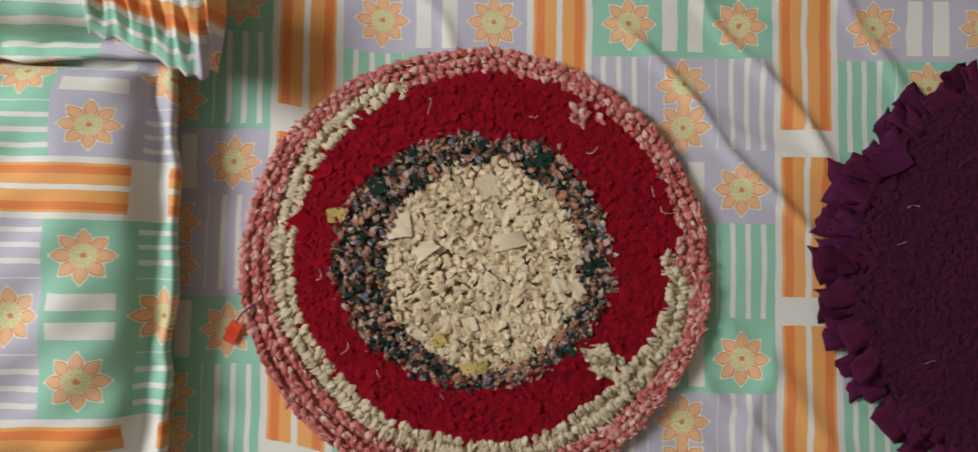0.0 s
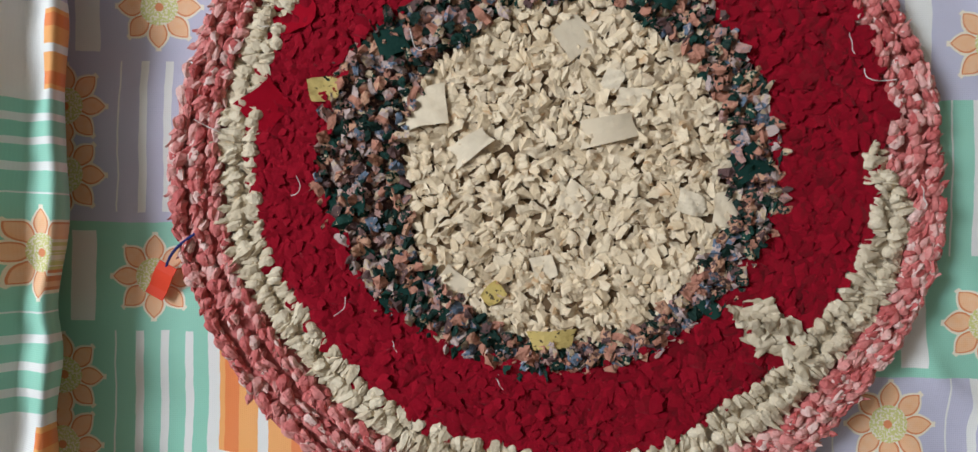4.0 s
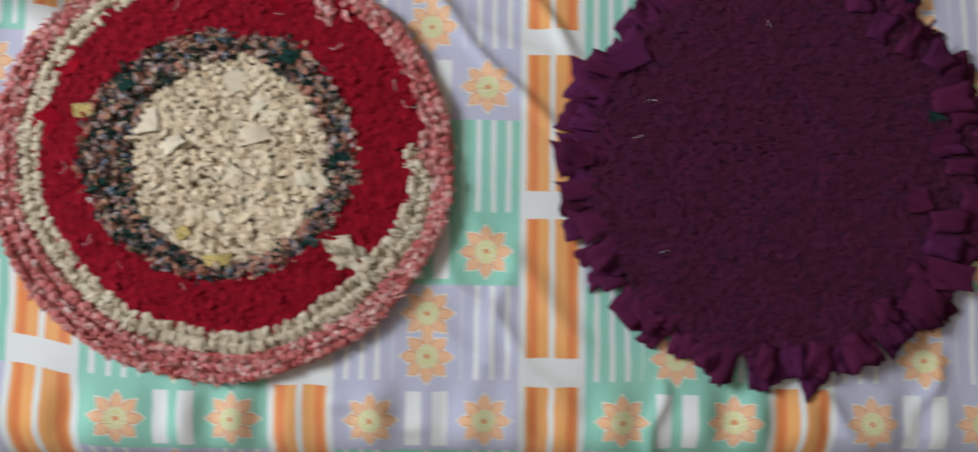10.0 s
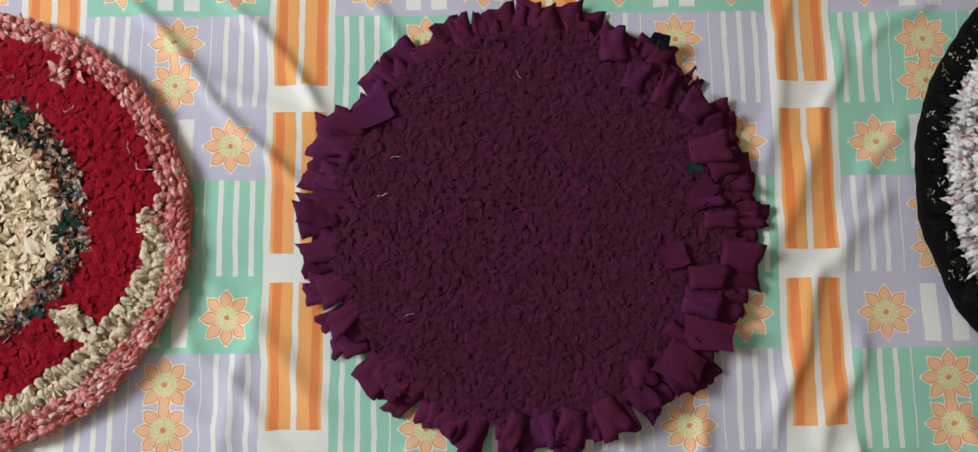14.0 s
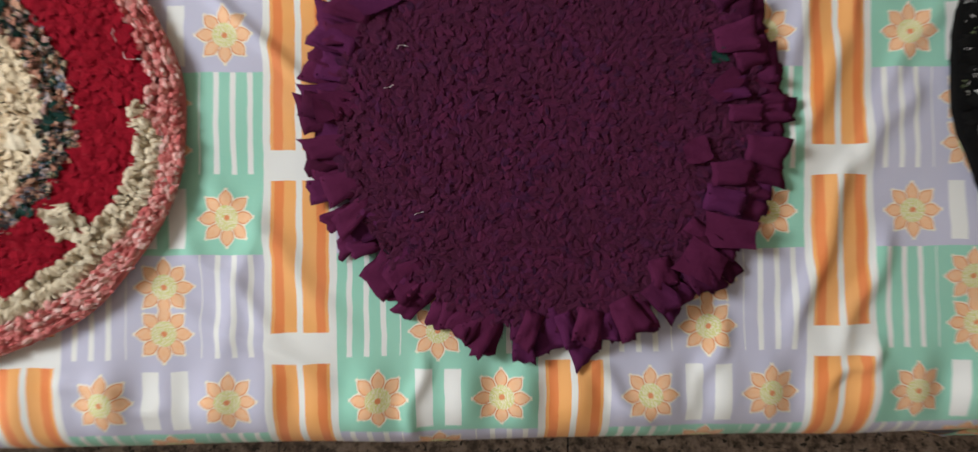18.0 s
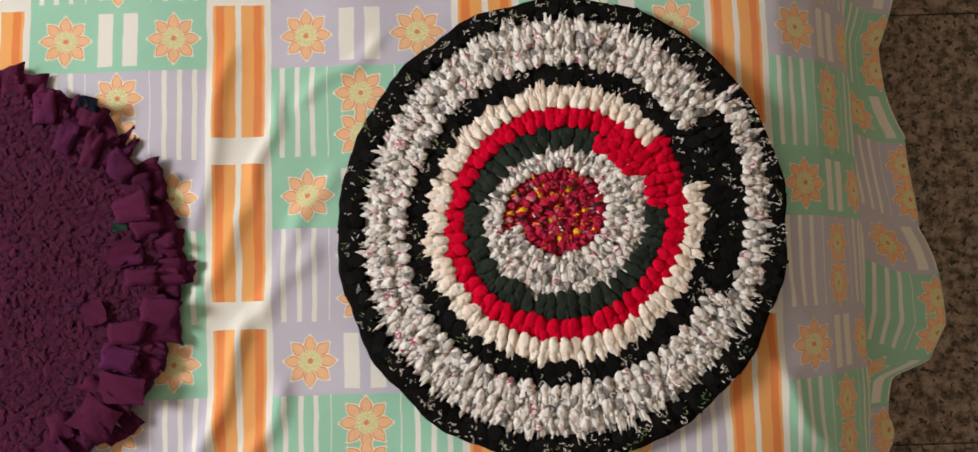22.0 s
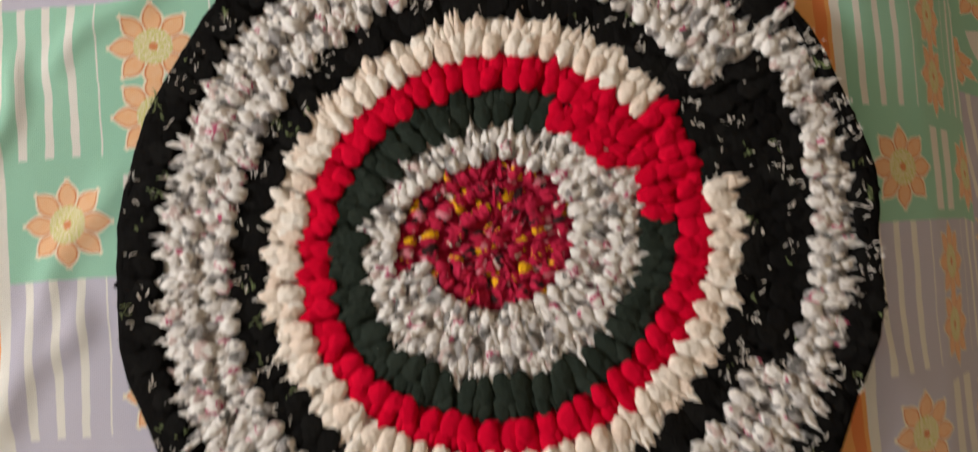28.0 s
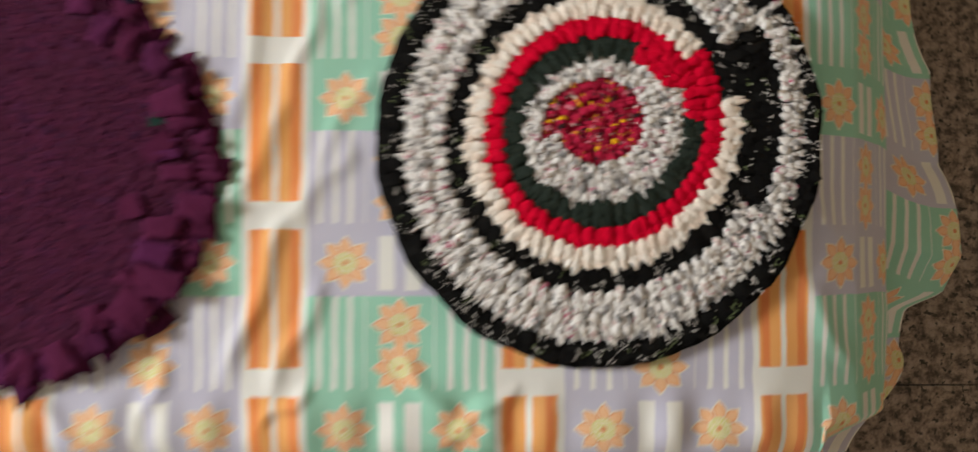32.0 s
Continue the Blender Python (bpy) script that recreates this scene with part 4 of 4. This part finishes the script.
# cord round the rim
cord_v, turns, around = [], 300, 8
for i in range(turns):
    p = rim_edge(360 * i / turns)
    out = (p - HUB).normalized()
    for j in range(around):
        a, k = 6.28318 * j / around, 0.0048 + 0.0005 * math.sin(i * 1.26 + j)
        q = p + out * (k * math.cos(a) - 0.0030)
        cord_v.append((q.x - o3[0], q.y - o3[1], max(0.0005, 0.0050 + k * math.sin(a))))
cord_f = [(i * around + j, (i + 1) % turns * around + j, (i + 1) % turns * around + (j + 1) % around, i * around + (j + 1) % around) for i in range(turns) for j in range(around)]
mesh_object("edging", cord_v, cord_f, black, mat_three, "black rolled edge")

# red paper tag tied to the first mat
label_tag = tagged(new("paper_tag"), "small red paper tag on a blue thread", "tag")
label_tag.location = (-0.249, -0.126, Z0 + 0.006)
bm = box(-0.0062, -0.0115, 0, 0.0062, 0.0115, 0.0008)
bmesh.ops.subdivide_edges(bm, edges=bm.edges[:], cuts=3, use_grid_fill=True)
for v in bm.verts:
    v.co.z += 0.0022 * math.sin(v.co.y * 180) + 0.002
bmesh.ops.rotate(bm, verts=bm.verts, matrix=Matrix.Rotation(radians(-28), 3, "Z"))
part("paper", bm, tag_red, label_tag)


def strand(name, points, radius, material, parent):
    """A thin round thread through the given points."""
    cu = bpy.data.curves.new(name, "CURVE")
    cu.dimensions, cu.bevel_depth, cu.bevel_resolution = "3D", radius, 1
    sp = cu.splines.new("NURBS")
    sp.points.add(len(points) - 1)
    for q, p in zip(sp.points, points):
        q.co = (*p, 1)
    sp.use_endpoint_u = True
    tmp = bpy.data.objects.new(name, cu)
    me = bpy.data.meshes.new_from_object(tmp)
    bpy.data.objects.remove(tmp)
    me.materials.append(material)
    ob = new(name, me)
    ob.parent = parent
    return ob


strand("thread", [(0.004, 0.009, 0.004), (0.008, 0.016, 0.009), (0.013, 0.022, 0.012), (0.026, 0.030, 0.012)], 0.0009, thread_blue, label_tag)

# loose scraps and thread ends on the mats
def scrap(thing, origin, material, x, y, lx, ly, turn, z=0.012, name="scrap", label="", cut=0.2, seed=0):
    """A flat bit of cloth with torn corners lying on a mat, slightly curled."""
    r = random.Random(seed + int(1000 * (x + 3 * y)))
    nx, ny = 7, 7
    bm = bmesh.new()
    layers = []
    bend, tip = r.uniform(-0.25, 0.35), [r.uniform(-cut, cut) for _ in range(4)]
    for drop in (0.0, -0.0010):
        rows = []
        for i in range(nx):
            for j in range(ny):
                f, g = i / (nx - 1) * 2 - 1, j / (ny - 1) * 2 - 1
                u = f * (1 + tip[0] * g + tip[1] * g * g)
                w = g * (1 + tip[2] * f + tip[3] * f * f)
                h = bend * lx * 0.5 * (1 - f * f) * 0.6 + 0.0012 * math.sin(5 * f + 4 * g + tip[0] * 30)
                rows.append(bm.verts.new((u * lx / 2, w * ly / 2, h + drop)))
        layers.append(rows)
    a, c = layers
    for i in range(nx - 1):
        for j in range(ny - 1):
            q = [i * ny + j, (i + 1) * ny + j, (i + 1) * ny + j + 1, i * ny + j + 1]
            bm.faces.new([a[k] for k in q]), bm.faces.new([c[k] for k in reversed(q)])
    for f in bm.faces:
        f.smooth = True
    ob = part(name, bm, material, thing, label)
    ob.matrix_basis = pose(x - origin[0], y - origin[1], z, r.uniform(-9, 9), r.uniform(-9, 9), turn)
    return ob


yellow_print = rag("yellow_print_scrap", [(0, (0.62, 0.46, 0.14)), (0.5, (0.68, 0.52, 0.20)), (1, (0.55, 0.30, 0.14))], 120, fleck=((0.10, 0.07, 0.04), 0.62, 260), crease=0.2)
flat_beige = rag("flat_beige_scrap", [(0, (0.76, 0.63, 0.45)), (1, (0.82, 0.70, 0.52))], 12, shade=0.12, crease=0.10)
flat_crimson = rag("flat_crimson_scrap", [(0, (0.27, 0.003, 0.013)), (1, (0.31, 0.004, 0.015))], 12, shade=0.1, spec=0.04, crease=0.08)
flat_green = rag("dark_green_scrap", [(0, (0.010, 0.035, 0.028)), (1, (0.015, 0.045, 0.034))], 12, shade=0.1, crease=0.1)
for x, y, lx, ly, turn in ((-0.084, -0.017, 0.034, 0.028, 10), (0.007, 0.027, 0.026, 0.026, 40), (0.028, -0.030, 0.040, 0.019, 12), (-0.056, -0.041, 0.032, 0.015, 35),
                           (0.043, -0.010, 0.026, 0.013, 0), (0.008, -0.072, 0.020, 0.020, -35), (-0.066, -0.129, 0.028, 0.026, 55), (0.079, -0.075, 0.022, 0.016, -20),
                           (0.100, -0.078, 0.020, 0.026, 0), (0.030, 0.000, 0.018, 0.014, 60), (-0.010, -0.115, 0.018, 0.018, 20)):
    scrap(mat_one, o1, flat_beige, x, y, 0.78 * lx, 0.85 * ly, turn, name="beige_scrap", z=0.0108, cut=0.16)
scrap(mat_one, o1, yellow_print, -0.146, -0.007, 0.018, 0.015, 8, z=0.0135, name="printed_scrap", label="yellow printed scrap")
scrap(mat_one, o1, yellow_print, -0.005, -0.158, 0.026, 0.011, 4, name="printed_scrap", label="yellow printed scrap")
scrap(mat_one, o1, yellow_print, -0.041, -0.131, 0.014, 0.012, 40, name="printed_scrap", label="yellow printed scrap")
scrap(mat_one, o1, flat_crimson, -0.182, -0.018, 0.026, 0.024, 42, z=0.0125, name="crimson_scrap")
scrap(mat_one, o1, flat_crimson, -0.165, 0.040, 0.028, 0.022, 20, name="crimson_scrap")
scrap(mat_one, o1, flat_crimson, 0.060, 0.105, 0.034, 0.020, -20, name="crimson_scrap")
for x, y, lx, ly, turn in ((0.113, -0.050, 0.020, 0.018, 30), (-0.131, -0.076, 0.022, 0.012, 0), (-0.105, 0.022, 0.018, 0.016, 20), (0.060, 0.052, 0.018, 0.014, -30), (-0.100, -0.135, 0.018, 0.012, 30), (0.090, -0.135, 0.018, 0.014, -40)):
    scrap(mat_one, o1, flat_green, x, y, lx, ly, turn, name="dark_green_scrap", z=0.012)
# beige stitches that stray into the crimson ring, and pink ones at its edge
stray_beige, stray_pink = tufts(beige_border, 14), tufts(pink, 15)
for i in range(16):
    f = i / 15
    ob = new("tuft", k1.choice(stray_beige))
    ob.parent = mat_one
    ob.matrix_basis = pose(0.112 + 0.035 * f + k1.uniform(-0.006, 0.006) - o1[0], -0.140 - 0.022 * f + k1.uniform(-0.009, 0.009) - o1[1], 0.010, 0, 0, k1.uniform(0, 360)) @ Matrix.Diagonal((0.014, 0.013, 0.013, 1))
for i in range(7):
    ob = new("tuft", k1.choice(stray_pink))
    ob.parent = mat_one
    ob.matrix_basis = pose(0.103 + k1.uniform(-0.012, 0.014) - o1[0], 0.099 + k1.uniform(-0.007, 0.007) - o1[1], 0.010, 0, 0, k1.uniform(0, 360)) @ Matrix.Diagonal((0.012, 0.012, 0.012, 1))


def loose_thread(thing, origin, x, y, long, turn, curl, material, z=0.0165, thick=0.00028):
    pts = []
    for i in range(9):
        f = i / 8
        pts.append((long * (f - 0.5), curl * long * math.sin(f * 4 + turn) * 0.22 + curl * long * (f - 0.5) ** 2, 0.0016 * math.sin(f * 9 + x * 90)))
    ob = strand("thread", pts, thick, material, thing)
    ob.matrix_basis = pose(x - origin[0], y - origin[1], z, 0, 0, turn)


for x, y, long, turn, curl in ((-0.053, 0.105, 0.030, 95, 0.5), (-0.160, -0.068, 0.020, 60, 0.8), (-0.132, -0.140, 0.022, 65, 0.4), (0.173, 0.022, 0.022, 100, 0.9), (0.051, 0.094, 0.012, 20, 0.8),
                               (-0.037, -0.185, 0.014, -50, 0.5), (-0.101, -0.164, 0.012, -50, 1.0), (0.185, 0.000, 0.030, -40, 0.9), (-0.180, 0.030, 0.018, 20, 0.5), (-0.215, -0.030, 0.030, 150, 0.4),
                               (0.150, 0.110, 0.026, -60, 0.6), (-0.090, 0.020, 0.026, -30, 0.9), (0.110, 0.060, 0.020, 10, 0.7), (0.215, -0.070, 0.022, 80, 0.7)):
    loose_thread(mat_one, o1, x, y, 0.6 * long, turn, curl, thread_white)
for i in range(26):
    a, q = k2.uniform(0, 360), 0.15 if i < 4 else k2.uniform(0.203, 0.216)
    loose_thread(mat_two, o2, o2[0] + q * math.cos(radians(a)), o2[1] + q * math.sin(radians(a)), k2.uniform(0.006, 0.014), a + k2.uniform(-40, 40), k2.uniform(0.2, 0.9), purple if q > 0.2 else thread_white, z=0.012, thick=0.00022)
scrap(mat_two, o2, flap_cloth, 0.733, -0.029, 0.034, 0.020, 42, z=0.016, name="flap")
scrap(mat_two, o2, flap_cloth, 0.734, -0.166, 0.046, 0.028, -8, z=0.017, name="flap")
scrap(mat_two, o2, flap_cloth, 0.708, -0.194, 0.040, 0.032, -30, z=0.015, name="flap")
scrap(mat_two, o2, flap_cloth, 0.374, -0.043, 0.046, 0.026, 12, z=0.014, name="flap")
scrap(mat_two, o2, flap_cloth, 0.705, -0.090, 0.024, 0.024, 20, z=0.016, name="flap")
scrap(mat_two, o2, flap_cloth, 0.410, 0.055, 0.040, 0.026, 30, z=0.016, name="flap")
scrap(mat_two, o2, rag("navy_scrap", [(0, (0.008, 0.010, 0.022)), (1, (0.012, 0.014, 0.028))], 12, spec=0.04), 0.698, 0.126, 0.020, 0.014, -20, z=0.018, name="navy_scrap", label="dark navy scrap")
scrap(mat_two, o2, flat_green, 0.728, -0.001, 0.014, 0.012, 15, z=0.013, name="dark_scrap")
def print_mark(x, y, z, r):
    """A scatter of short pale strokes printed on the black cloth."""
    bm = bmesh.new()
    for _ in range(r.choice((1, 2, 3, 4, 5))):
        a, long, w = r.uniform(0, 3.14), r.uniform(0.0014, 0.0050), r.uniform(0.00020, 0.00048)
        cx, cy = r.uniform(-0.004, 0.004), r.uniform(-0.004, 0.004)
        ca, sa, bend = math.cos(a), math.sin(a), r.uniform(-0.0012, 0.0012)
        pts = []
        for i in range(4):
            f = i / 3 - 0.5
            px, py = f * long, bend * (1 - 4 * f * f)
            for side in (-w, w):
                pts.append(bm.verts.new((cx + px * ca - (py + side) * sa, cy + px * sa + (py + side) * ca, 0.0006 * math.sin(f * 4 + cx * 900))))
        for i in range(3):
            bm.faces.new((pts[2 * i], pts[2 * i + 2], pts[2 * i + 3], pts[2 * i + 1]))
    ob = part("print_mark", bm, r.choice((thread_white, thread_white, thread_white, mark_green)), mat_three)
    ob.matrix_basis = pose(x - o3[0], y - o3[1], z, r.uniform(-10, 10), r.uniform(-10, 10), r.uniform(0, 360))


mark_green = plain("green_print", (0.22, 0.27, 0.12), 0.8)
for i in range(330):
    if i < 100:
        d = k3.uniform(1090, 1473)
        p = row_edge(d).lerp(row_edge(d + 360), k3.uniform(0.15, 0.85))
        z = 0.0128
    elif i < 120:
        d = k3.uniform(1772, 1833)
        p = row_edge(d).lerp(row_edge(d + 360), k3.uniform(0.15, 0.85))
        z = 0.0128
    else:
        d = k3.uniform(2193, 2553)
        p = row_edge(d).lerp(rim_edge(d), k3.uniform(0.15, 0.90))
        z = 0.0132
    print_mark(p.x, p.y, z, k3)

# ---- floor of granite tiles ----
floor = tagged(part("floor", box(X0 - 0.15, Y0 - 0.15, -0.12, X1 + 0.15, Y1 + 0.15, -0.004), grout, None), "polished speckled granite tile floor", "floor", kind="structure")
TILE, TILE_Y = 0.452, 0.72
tile_mesh = None
x = 0.188 - 7 * TILE
while x < X1:
    y = 0.36 - 5 * TILE_Y
    while y < Y1:
        if tile_mesh is None:
            tile = part("tile", box(0.001, 0.001, -0.02, TILE - 0.001, TILE_Y - 0.001, 0.0, 0.0008), granite, floor)
            tile_mesh = tile.data
        else:
            tile = new("tile", tile_mesh)
            tile.parent = floor
        tile.location = (x, y, 0)
        y += TILE_Y
    x += TILE
